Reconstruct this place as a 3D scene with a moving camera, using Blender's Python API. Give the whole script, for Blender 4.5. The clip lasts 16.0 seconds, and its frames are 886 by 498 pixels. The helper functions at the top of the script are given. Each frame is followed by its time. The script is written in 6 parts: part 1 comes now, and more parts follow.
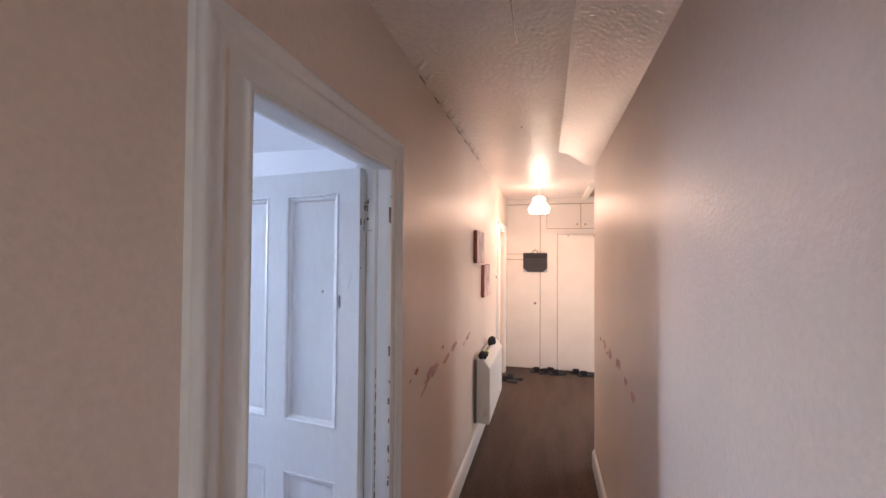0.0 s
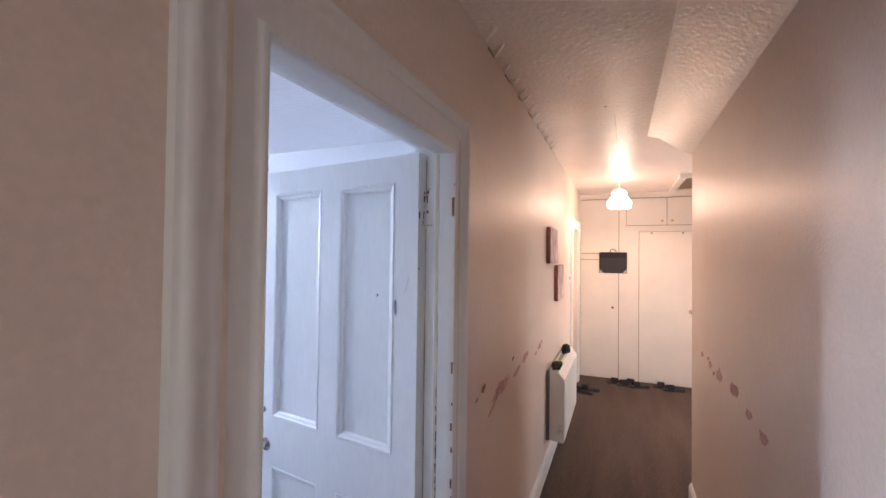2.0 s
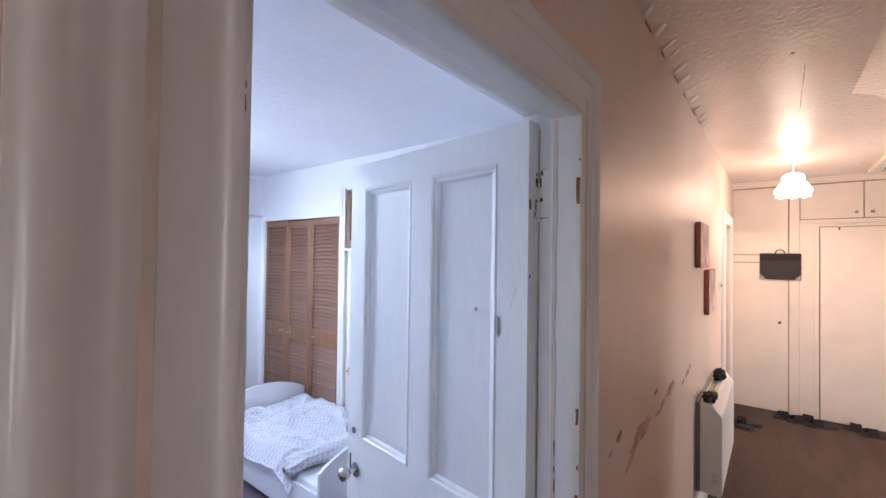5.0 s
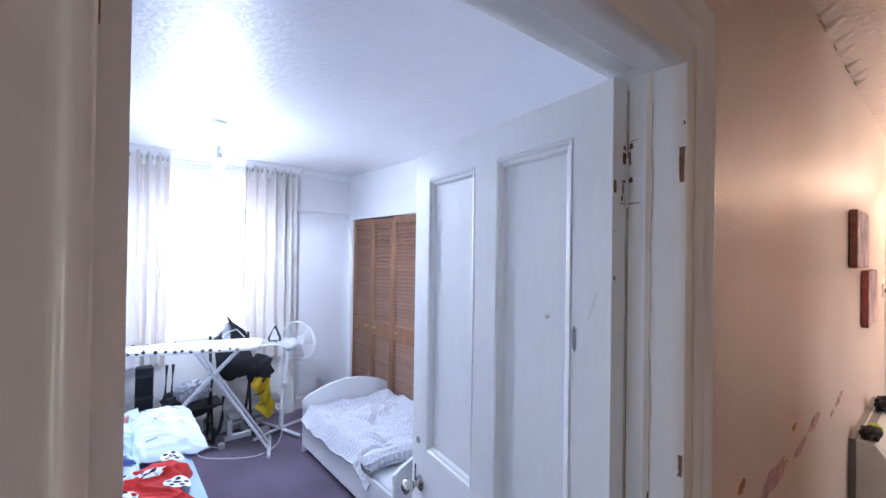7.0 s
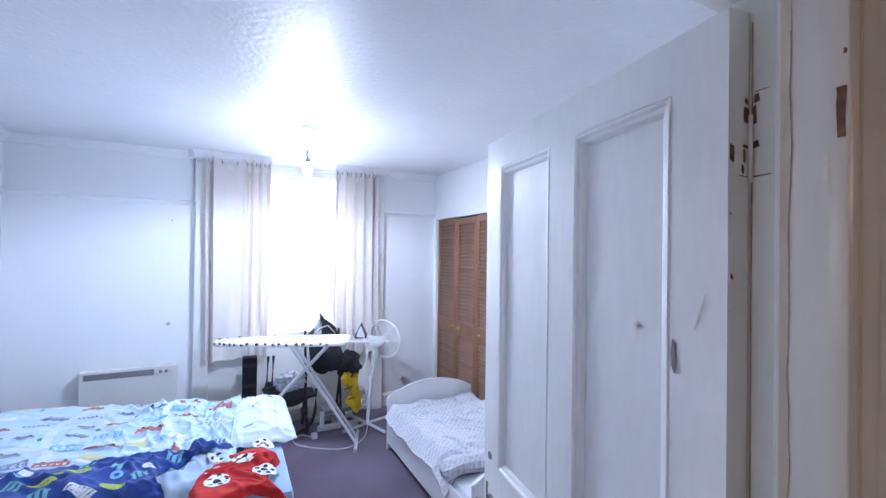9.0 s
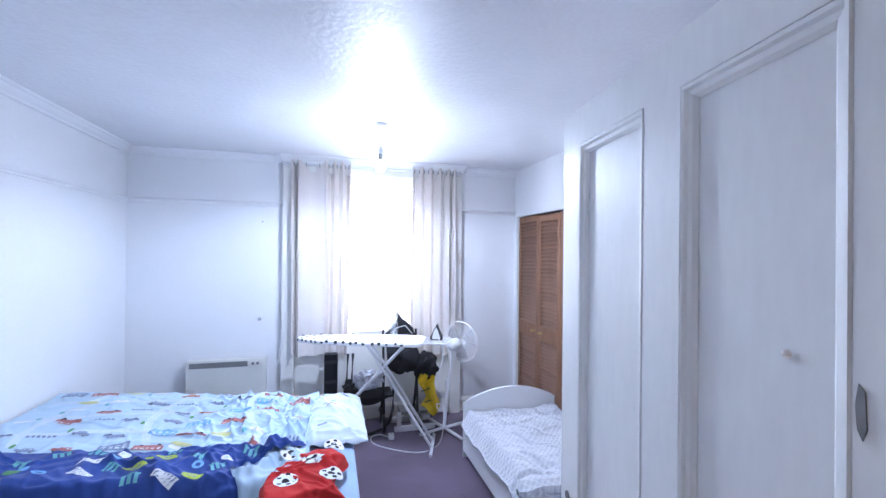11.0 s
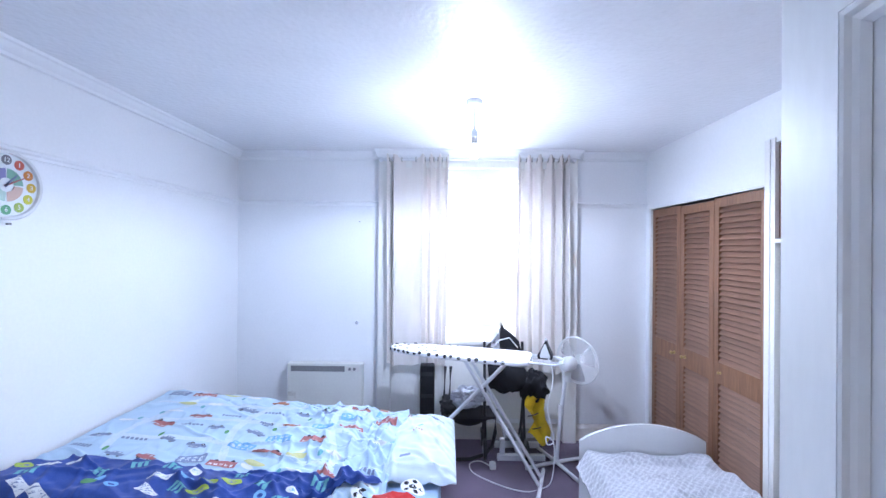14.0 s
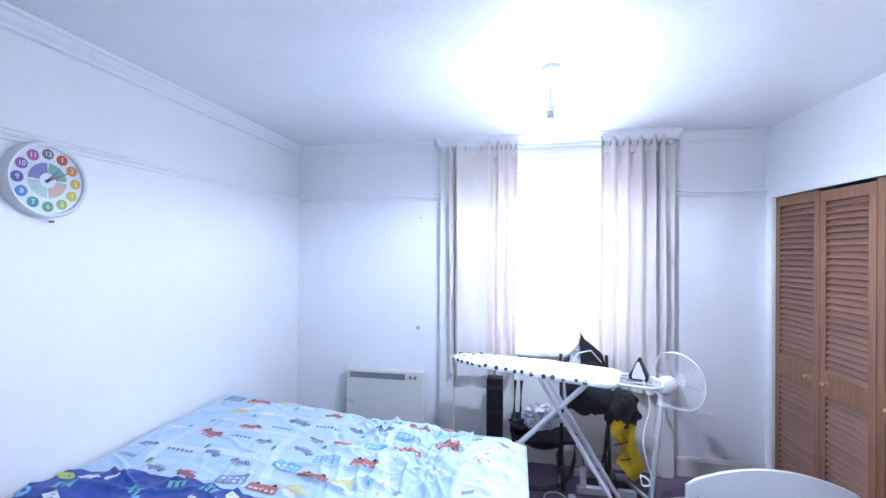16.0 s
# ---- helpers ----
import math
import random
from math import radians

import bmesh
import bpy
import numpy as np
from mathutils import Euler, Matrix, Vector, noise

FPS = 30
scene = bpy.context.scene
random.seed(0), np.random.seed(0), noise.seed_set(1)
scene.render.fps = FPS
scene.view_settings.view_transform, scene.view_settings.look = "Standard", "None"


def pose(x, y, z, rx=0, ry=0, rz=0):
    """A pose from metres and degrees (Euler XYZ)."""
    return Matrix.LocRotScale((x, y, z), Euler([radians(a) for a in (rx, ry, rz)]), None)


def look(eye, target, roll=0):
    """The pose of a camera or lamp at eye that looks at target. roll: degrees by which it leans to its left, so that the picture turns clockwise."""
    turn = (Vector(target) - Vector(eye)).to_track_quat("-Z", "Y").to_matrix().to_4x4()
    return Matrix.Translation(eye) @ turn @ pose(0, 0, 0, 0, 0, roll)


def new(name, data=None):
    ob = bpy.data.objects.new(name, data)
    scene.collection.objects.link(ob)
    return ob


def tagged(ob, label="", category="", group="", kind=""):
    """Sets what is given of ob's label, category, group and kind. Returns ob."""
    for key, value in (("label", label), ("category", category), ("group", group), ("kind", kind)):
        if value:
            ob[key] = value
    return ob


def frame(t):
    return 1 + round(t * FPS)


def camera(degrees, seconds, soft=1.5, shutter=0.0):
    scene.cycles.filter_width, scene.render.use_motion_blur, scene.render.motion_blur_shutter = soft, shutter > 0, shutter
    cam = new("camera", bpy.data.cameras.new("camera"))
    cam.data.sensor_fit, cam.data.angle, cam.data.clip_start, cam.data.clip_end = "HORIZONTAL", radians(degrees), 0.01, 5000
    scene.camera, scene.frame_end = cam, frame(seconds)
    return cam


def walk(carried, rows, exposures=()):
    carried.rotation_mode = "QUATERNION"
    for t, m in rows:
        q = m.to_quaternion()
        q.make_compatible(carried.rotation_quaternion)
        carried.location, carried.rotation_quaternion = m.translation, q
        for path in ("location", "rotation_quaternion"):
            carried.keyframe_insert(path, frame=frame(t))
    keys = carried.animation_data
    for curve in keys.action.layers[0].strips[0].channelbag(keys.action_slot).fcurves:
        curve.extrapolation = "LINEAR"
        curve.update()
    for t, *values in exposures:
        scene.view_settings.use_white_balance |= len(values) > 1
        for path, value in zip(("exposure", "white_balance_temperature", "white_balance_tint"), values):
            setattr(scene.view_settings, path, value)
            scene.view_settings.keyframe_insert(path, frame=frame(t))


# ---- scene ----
cam = camera(93.5, 16.0)
PATH = [
    (0, (-0.058, 0.047, 1.651), (-0.54, 1.988, 1.693), 0.4),
    (0.5, (-0.083, 0.107, 1.665), (-0.635, 2.029, 1.698), 0.7),
    (1, (-0.106, 0.176, 1.662), (-0.742, 2.072, 1.696), 0.7),
    (1.5, (-0.126, 0.234, 1.661), (-0.833, 2.104, 1.692), 0.8),
    (2, (-0.146, 0.297, 1.653), (-0.925, 2.139, 1.687), 0.7),
    (2.5, (-0.167, 0.355, 1.651), (-1.017, 2.165, 1.682), 0.7),
    (3, (-0.199, 0.42, 1.653), (-1.128, 2.191, 1.68), 0.7),
    (3.5, (-0.232, 0.475, 1.659), (-1.235, 2.206, 1.684), 0.8),
    (4, (-0.261, 0.53, 1.661), (-1.344, 2.211, 1.691), 0.7),
    (6.5, (-0.327, 0.728, 1.654), (-1.799, 2.082, 1.67), 0.9),
    (7, (-0.349, 0.785, 1.656), (-1.897, 2.052, 1.67), 0.8),
    (7.5, (-0.367, 0.825, 1.651), (-1.978, 2.01, 1.669), 1.1),
    (8, (-0.384, 0.862, 1.652), (-2.062, 1.951, 1.665), 0.8),
    (8.5, (-0.401, 0.896, 1.648), (-2.133, 1.896, 1.662), 0.7),
    (9, (-0.418, 0.917, 1.64), (-2.203, 1.819, 1.655), 0.7),
    (11.5, (-0.618, 1.086, 1.63), (-2.571, 1.514, 1.644), 0.6),
    (12, (-0.668, 1.109, 1.629), (-2.639, 1.446, 1.647), 0.6),
    (12.5, (-0.721, 1.13, 1.63), (-2.705, 1.381, 1.646), 0.6),
    (13, (-0.818, 1.171, 1.632), (-2.812, 1.324, 1.645), 0.6),
    (13.5, (-0.92, 1.216, 1.623), (-2.919, 1.277, 1.638), 0.5),
    (14, (-1.037, 1.233, 1.638), (-3.037, 1.209, 1.645), 0.5),
    (14.5, (-1.135, 1.261, 1.637), (-3.132, 1.146, 1.642), 0.5),
    (15, (-1.23, 1.266, 1.629), (-3.219, 1.056, 1.631), 0.3),
    (15.5, (-1.312, 1.263, 1.628), (-3.29, 0.964, 1.627), 0.3),
    (16, (-1.397, 1.221, 1.63), (-3.367, 0.875, 1.633), 0.3),
]
walk(cam, [(t, look(eye, target, roll)) for t, eye, target, roll in PATH],
     [(0, 1.47), (2, 1.46), (4, 1.42), (6.5, 1.40), (8, 1.29), (9.5, 1.27), (12, 1.27), (16, 1.29)])
WINDOW_W, BULB_W, HALL_W, BACK_FILL_W, LOBBY_W = 26.0, 42.0, 14.6, 2.5, 9.0

# ---- light ----
world = bpy.data.worlds.new("sky")
scene.world = world
world.use_nodes = True
wn, wl = world.node_tree.nodes, world.node_tree.links
sky = wn.new("ShaderNodeTexSky")
sky.sky_type, sky.sun_disc = "NISHITA", False
sky.sun_elevation, sky.sun_rotation = radians(38), radians(200)
wl.new(sky.outputs[0], wn["Background"].inputs[0])
wn["Background"].inputs[1].default_value = 0.15


def lamp(name, kind, m, energy, color, **values):
    data = bpy.data.lights.new(name, kind)
    data.energy, data.color = energy, color
    if kind == "POINT":
        data.shadow_soft_size = values["radius"]
    if kind == "AREA":
        data.shape, data.size, data.size_y = "RECTANGLE", values["w"], values["h"]
    if kind == "SPOT":
        data.spot_size, data.spot_blend, data.shadow_soft_size = radians(values["cone"]), values["blend"], values["radius"]
    if kind == "SUN":
        data.angle = values["angle"]
    ob = new(name, data)
    ob.matrix_world = m
    return ob


lamp("sun", "SUN", look((-20, 40, 45), (0, 0, 0)), 1.0, (1, 0.96, 0.9), angle=radians(12))
lamp("window_daylight", "AREA", look((-4.93, 1.53, 1.56), (-3, 1.53, 1.45)), WINDOW_W, (0.625, 0.735, 1.0), w=1.1, h=1.35)
# added fill from an unseen window, brightens the near end of the hall
lamp("added_back_fill_daylight", "AREA", look((-0.185, -1.56, 1.62), (-0.185, 1, 1.5)), BACK_FILL_W, (0.82, 0.88, 1.0), w=0.5, h=0.75)
lamp("lobby_glass_door_daylight", "AREA", look((1.60, 4.75, 1.05), (0, 4.75, 0.9)), LOBBY_W, (0.88, 0.92, 1.0), w=0.7, h=1.9)
# the bulbs give most of their light downwards and sideways
lamp("bedroom_bulb_light", "SPOT", look((-3.45, 1.380, 2.20), (-3.45, 1.380, 0)), BULB_W, (0.60, 0.72, 1.0), radius=0.04, cone=180, blend=0.32)
lamp("bedroom_bulb_upward_light", "POINT", pose(-3.45, 1.380, 2.18), BULB_W * 0.15, (0.60, 0.72, 1.0), radius=0.04)
lamp("hall_bulb_light", "POINT", pose(-0.149, 5.40, 2.30), HALL_W * 0.36, (1.0, 0.585, 0.42), radius=0.10)
lamp("hall_bulb_downward_light", "SPOT", look((-0.149, 5.40, 2.26), (-0.149, 5.40, 0)), HALL_W * 1.02, (1.0, 0.585, 0.42), radius=0.08, cone=176, blend=0.5)


# ---- materials ----
def mat(name, color, rough=0.6, metal=0.0, var=0.12, var_scale=3.0, fine=0.06, fine_scale=60.0, bump=0.0, bump_scale=80.0, bump_detail=3.0, spec=0.5, dirt=None, dirt_amount=0.0, dirt_scale=2.0, stretch=(1, 1, 1), sheen=0.0, coat=0.0, rnd=0.0, dist=0.004):
    m = bpy.data.materials.new(name)
    m.use_nodes = True
    n, l = m.node_tree.nodes, m.node_tree.links
    b = n["Principled BSDF"]
    tc = n.new("ShaderNodeTexCoord")
    mp = n.new("ShaderNodeMapping")
    mp.inputs["Scale"].default_value = stretch
    l.new(tc.outputs["Object"], mp.inputs[0])

    def noise_tex(scale, detail):
        t = n.new("ShaderNodeTexNoise")
        t.inputs["Scale"].default_value, t.inputs["Detail"].default_value = scale, detail
        l.new(mp.outputs[0], t.inputs["Vector"])
        return t

    def value_shift(col, src, amount):
        h = n.new("ShaderNodeHueSaturation")
        r = n.new("ShaderNodeMapRange")
        r.inputs["From Min"].default_value, r.inputs["From Max"].default_value = 0.3, 0.7
        r.inputs["To Min"].default_value, r.inputs["To Max"].default_value = 1 - amount, 1 + amount
        l.new(src, r.inputs["Value"])
        l.new(r.outputs[0], h.inputs["Value"])
        l.new(col, h.inputs["Color"])
        return h.outputs[0]

    rgb = n.new("ShaderNodeRGB")
    rgb.outputs[0].default_value = (*color, 1)
    col = rgb.outputs[0]
    if var:
        col = value_shift(col, noise_tex(var_scale, 4).outputs["Fac"], var)
    if fine:
        col = value_shift(col, noise_tex(fine_scale, 2).outputs["Fac"], fine)
    if rnd:
        oi = n.new("ShaderNodeObjectInfo")
        r2 = n.new("ShaderNodeMapRange")
        r2.inputs["To Min"].default_value, r2.inputs["To Max"].default_value = 1 - rnd, 1 + rnd
        l.new(oi.outputs["Random"], r2.inputs["Value"])
        h2 = n.new("ShaderNodeHueSaturation")
        l.new(r2.outputs[0], h2.inputs["Value"])
        l.new(col, h2.inputs["Color"])
        col = h2.outputs[0]
    if dirt:
        t = noise_tex(dirt_scale, 8)
        cr = n.new("ShaderNodeValToRGB")
        cr.color_ramp.elements[0].position, cr.color_ramp.elements[1].position = 0.66 - 0.2 * dirt_amount, 0.78 - 0.1 * dirt_amount
        l.new(t.outputs["Fac"], cr.inputs[0])
        mx = n.new("ShaderNodeMix")
        mx.data_type = "RGBA"
        mx.inputs["B"].default_value = (*dirt, 1)
        l.new(cr.outputs[0], mx.inputs[0])
        l.new(col, mx.inputs["A"])
        col = mx.outputs["Result"]
    l.new(col, b.inputs["Base Color"])
    b.inputs["Roughness"].default_value, b.inputs["Metallic"].default_value = rough, metal
    b.inputs["Specular IOR Level"].default_value = spec
    b.inputs["Sheen Weight"].default_value = sheen
    b.inputs["Coat Weight"].default_value = coat
    if bump:
        bp = n.new("ShaderNodeBump")
        bp.inputs["Strength"].default_value, bp.inputs["Distance"].default_value = bump, dist
        l.new(noise_tex(bump_scale, bump_detail).outputs["Fac"], bp.inputs["Height"])
        l.new(bp.outputs[0], b.inputs["Normal"])
    return m


def glow(name, color, strength):
    m = bpy.data.materials.new(name)
    m.use_nodes = True
    b = m.node_tree.nodes["Principled BSDF"]
    b.inputs["Base Color"].default_value = (0.8, 0.8, 0.8, 1)
    b.inputs["Emission Color"].default_value = (*color, 1)
    b.inputs["Emission Strength"].default_value = strength
    return m


def glassy(name, color=(1, 1, 1), rough=0.0, mix=0.9):
    m = bpy.data.materials.new(name)
    m.use_nodes = True
    n, l = m.node_tree.nodes, m.node_tree.links
    tr, gl, mx = n.new("ShaderNodeBsdfTransparent"), n.new("ShaderNodeBsdfGlossy"), n.new("ShaderNodeMixShader")
    tr.inputs[0].default_value = (*color, 1)
    gl.inputs["Roughness"].default_value = rough
    mx.inputs[0].default_value = 1 - mix
    l.new(tr.outputs[0], mx.inputs[1])
    l.new(gl.outputs[0], mx.inputs[2])
    l.new(mx.outputs[0], n["Material Output"].inputs[0])
    return m


M_HALL = mat("hall_wall_paint", (0.81, 0.665, 0.565), 0.45, var=0.05, var_scale=1.3, fine=0.03, bump=0.55, bump_scale=95, bump_detail=3, dist=0.005)
M_HALLCEIL = mat("hall_ceiling_gloss_paper", (0.86, 0.785, 0.73), 0.4, spec=0.4, var=0.05, bump=0.75, bump_scale=42, bump_detail=3.5, dist=0.008)


def lacquer(m, weight, rough, base):
    """A gloss coat that carries the relief of m; base is the share of it left in the paint below."""
    n, l = m.node_tree.nodes, m.node_tree.links
    b = n["Principled BSDF"]
    relief = b.inputs["Normal"].links[0].from_node
    soft = n.new("ShaderNodeBump")
    soft.inputs["Strength"].default_value = relief.inputs["Strength"].default_value * base
    soft.inputs["Distance"].default_value = relief.inputs["Distance"].default_value
    l.new(relief.inputs["Height"].links[0].from_socket, soft.inputs["Height"])
    l.new(relief.outputs[0], b.inputs["Coat Normal"])
    l.new(soft.outputs[0], b.inputs["Normal"])
    b.inputs["Coat Weight"].default_value, b.inputs["Coat Roughness"].default_value = weight, rough
    return m


lacquer(M_HALL, 0.4, 0.2, 0.25)
lacquer(M_HALLCEIL, 1.0, 0.16, 0.14)
M_ROOM = mat("bedroom_wall_paint", (0.86, 0.87, 0.89), 0.6, var=0.025, var_scale=1.2, fine=0.015, bump=0.12, bump_scale=90, dist=0.002)
M_ROOMCEIL = mat("bedroom_ceiling_paper", (0.84, 0.85, 0.88), 0.50, spec=0.35, var=0.025, fine=0.015, bump=0.8, bump_scale=34, bump_detail=4, dist=0.008)
lacquer(M_ROOMCEIL, 0.45, 0.2, 0.2)
M_GLOSS = mat("white_gloss_woodwork", (0.80, 0.79, 0.76), 0.28, var=0.025, var_scale=4, fine=0.02, bump=0.04, bump_scale=20, dirt=(0.55, 0.46, 0.36), dirt_amount=0.0, dirt_scale=7, stretch=(1, 1, 0.35))
M_DOOR = mat("white_painted_door", (0.86, 0.87, 0.86), 0.38, var=0.04, var_scale=3, fine=0.02, bump=0.08, bump_scale=26, stretch=(1, 1, 0.25))
M_CREAM = mat("cream_gloss_cupboard_paint", (0.78, 0.74, 0.68), 0.38, var=0.04, fine=0.02, bump=0.04, bump_scale=20)
M_SKIRT = mat("skirting_paint", (0.74, 0.71, 0.68), 0.35, var=0.05, fine=0.03, dirt=(0.4, 0.34, 0.28), dirt_amount=0.12, dirt_scale=4)
M_HCARPET = mat("brown_hall_carpet", (0.082, 0.053, 0.038), 0.95, var=0.24, var_scale=3.0, fine=0.4, fine_scale=150, bump=0.9, bump_scale=210, spec=0.1, sheen=0.10, stretch=(2.4, 0.30, 1))
M_RCARPET = mat("purple_bedroom_carpet", (0.135, 0.100, 0.150), 0.95, var=0.22, var_scale=2.4, fine=0.35, fine_scale=260, bump=0.8, bump_scale=300, spec=0.1, sheen=0.3)
M_WOOD = mat("stained_pine_louvre", (0.235, 0.125, 0.083), 0.42, var=0.22, var_scale=5, fine=0.16, fine_scale=30, bump=0.1, bump_scale=40, stretch=(0.35, 1, 6), rnd=0.13)
M_STILE = mat("stained_pine_stile", (0.245, 0.115, 0.060), 0.42, var=0.2, var_scale=5, fine=0.18, fine_scale=30, bump=0.1, bump_scale=40, stretch=(6, 1, 0.35), rnd=0.06)
M_BRASS = mat("worn_brass", (0.62, 0.46, 0.22), 0.28, metal=1.0, fine=0.1)
M_CHROME = mat("dull_nickel", (0.62, 0.60, 0.56), 0.22, metal=1.0, fine=0.08)
M_DARK = mat("dark_hole", (0.03, 0.025, 0.022), 0.8)
M_WEAR = mat("worn_rusty_mark", (0.17, 0.085, 0.045), 0.8, var=0.4, var_scale=40, fine=0.3)
M_PLASTER = mat("bare_pink_plaster", (0.53, 0.33, 0.31), 0.9, var=0.3, var_scale=18, fine=0.15, bump=0.3)
M_PLASTIC = mat("white_plastic", (0.78, 0.79, 0.80), 0.35, var=0.02, fine=0.0)
M_HEATER = mat("cream_enamel_heater", (0.74, 0.74, 0.70), 0.35, var=0.04, fine=0.02, dirt=(0.35, 0.28, 0.2), dirt_amount=0.1, dirt_scale=6)
M_GRILLE = mat("grey_heater_grille", (0.24, 0.24, 0.25), 0.55, fine=0.1)
M_WHITEBED = mat("white_bed_paint", (0.77, 0.78, 0.80), 0.35, var=0.02, fine=0.01)
M_SHEET = mat("pale_blue_sheet", (0.36, 0.52, 0.74), 0.9, var=0.06, var_scale=6, fine=0.04, fine_scale=250, bump=0.25, bump_scale=22, sheen=0.2)
M_MATTRESS = mat("white_mattress", (0.72, 0.74, 0.78), 0.9, fine=0.05, fine_scale=200, bump=0.2)
M_DUVET = mat("light_blue_printed_duvet", (0.46, 0.62, 0.76), 0.88, var=0.08, var_scale=4, fine=0.03, fine_scale=260, bump=0.2, bump_scale=30, sheen=0.2)
M_NAVY = mat("navy_printed_fleece", (0.022, 0.065, 0.29), 0.85, var=0.2, var_scale=5, fine=0.1, fine_scale=240, bump=0.3, bump_scale=40, sheen=0.15)
M_RED = mat("red_fleece", (0.50, 0.014, 0.014), 0.9, var=0.15, var_scale=6, fine=0.1, fine_scale=240, bump=0.4, bump_scale=60, sheen=0.03)
M_PILLOW = mat("pale_printed_pillow", (0.66, 0.76, 0.84), 0.88, var=0.06, var_scale=5, fine=0.03, fine_scale=240, bump=0.2, bump_scale=26)
M_METALW = mat("white_enamel_tube", (0.74, 0.75, 0.78), 0.3, var=0.02, fine=0.02)
M_BOARD = mat("white_board_cover", (0.78, 0.78, 0.80), 0.8, var=0.04, fine=0.04, fine_scale=200, bump=0.15, bump_scale=60)
M_BLACK = mat("black_fabric", (0.014, 0.014, 0.018), 0.85, var=0.3, fine=0.25, fine_scale=220, bump=0.4, bump_scale=120)
M_BLACKP = mat("black_plastic", (0.016, 0.016, 0.019), 0.4, var=0.2)
M_YELLOW = mat("yellow_fabric", (0.75, 0.52, 0.02), 0.8, var=0.15, var_scale=12, bump=0.3, bump_scale=40)
M_GREYP = mat("grey_plastic_bag", (0.42, 0.43, 0.48), 0.35, var=0.35, var_scale=14, fine=0.2, bump=0.8, bump_scale=30, dist=0.01)
M_GLASS = glassy("window_glass", (1, 1, 1), 0.0, 0.93)
M_FANCLEAR = glassy("clear_fan_blade", (0.97, 0.97, 0.99), 0.5, 0.72)
M_BULB = glow("lit_bulb", (0.86, 0.92, 1.0), 14.0)
M_SHADE = glow("lit_glass_shade", (1.0, 0.86, 0.70), 2.2)
M_WHITEP = mat("white_print", (0.78, 0.80, 0.82), 0.88, fine=0.03)
PRINT = {
    "red": mat("red_print", (0.42, 0.15, 0.15), 0.88), "grey": mat("grey_blue_print", (0.21, 0.26, 0.40), 0.88),
    "yellow": mat("yellow_print", (0.60, 0.60, 0.30), 0.88), "teal": mat("teal_print", (0.16, 0.45, 0.50), 0.88),
    "green": mat("green_print", (0.12, 0.32, 0.14), 0.88), "black": mat("black_print", (0.02, 0.02, 0.03), 0.88),
    "pale": mat("pale_road_print", (0.60, 0.70, 0.80), 0.88), "orange": mat("orange_print", (0.42, 0.16, 0.10), 0.88),
    "white": M_WHITEP, "sky": mat("sky_blue_print", (0.20, 0.45, 0.72), 0.88), "lime": mat("lime_print", (0.45, 0.58, 0.10), 0.88),
}

M_LIME = PRINT["lime"]

# ---- building helpers ----
BASE = {}


def thing(name, loc, label, category, group="", kind=""):
    ob = new(name)
    ob.location = loc
    BASE[ob.name] = Vector(loc)
    return tagged(ob, label, category, group, kind)


def base_of(ob):
    while ob.parent:
        ob = ob.parent
    return BASE[ob.name]


def link(name, bm, material, smooth=False):
    me = bpy.data.meshes.new(name)
    bmesh.ops.recalc_face_normals(bm, faces=bm.faces)
    bm.to_mesh(me)
    bm.free()
    for p in me.polygons:
        p.use_smooth = smooth
    mats = material if isinstance(material, (list, tuple)) else [material]
    for q in mats:
        me.materials.append(q)
    if smooth:
        me.set_sharp_from_angle(angle=radians(50))
    return me


def part(name, bm, material, parent, label="", smooth=False):
    """One mesh under a thing or part; the bmesh is in world coordinates."""
    bmesh.ops.translate(bm, vec=-base_of(parent), verts=bm.verts)
    ob = new(name, link(name, bm, material, smooth))
    ob.parent = parent
    return tagged(ob, label)


def solid(name, bm, material, label="", category="", kind="structure", group="", smooth=False):
    """A top-level mesh, in world coordinates."""
    ob = new(name, link(name, bm, material, smooth))
    BASE[ob.name] = Vector((0, 0, 0))
    return tagged(ob, label, category, group, kind)


def boxes(*dims, bevel=0.0):
    """Boxes from (x0, x1, y0, y1, z0, z1)."""
    bm = bmesh.new()
    for x0, x1, y0, y1, z0, z1 in dims:
        r = bmesh.ops.create_cube(bm, size=1)
        for v in r["verts"]:
            v.co = Vector(((x0 + x1) / 2 + v.co.x * (x1 - x0), (y0 + y1) / 2 + v.co.y * (y1 - y0), (z0 + z1) / 2 + v.co.z * (z1 - z0)))
    if bevel:
        bmesh.ops.bevel(bm, geom=list(bm.edges), offset=bevel, segments=2, affect="EDGES", profile=0.6)
    return bm


def extrude_profile(profile, path, closed=False):
    """Sweeps a closed profile of (out, up) along a list of (point, out_dir, up_dir)."""
    bm = bmesh.new()
    rings = []
    for p, o, u in path:
        rings.append([bm.verts.new(Vector(p) + Vector(o) * a + Vector(u) * b) for a, b in profile])
    k = len(profile)
    pairs = list(zip(rings, rings[1:])) + ([(rings[-1], rings[0])] if closed else [])
    for r0, r1 in pairs:
        for i in range(k):
            bm.faces.new((r0[i], r0[(i + 1) % k], r1[(i + 1) % k], r1[i]))
    if not closed:
        bm.faces.new(rings[0][::-1])
        bm.faces.new(rings[-1])
    return bm


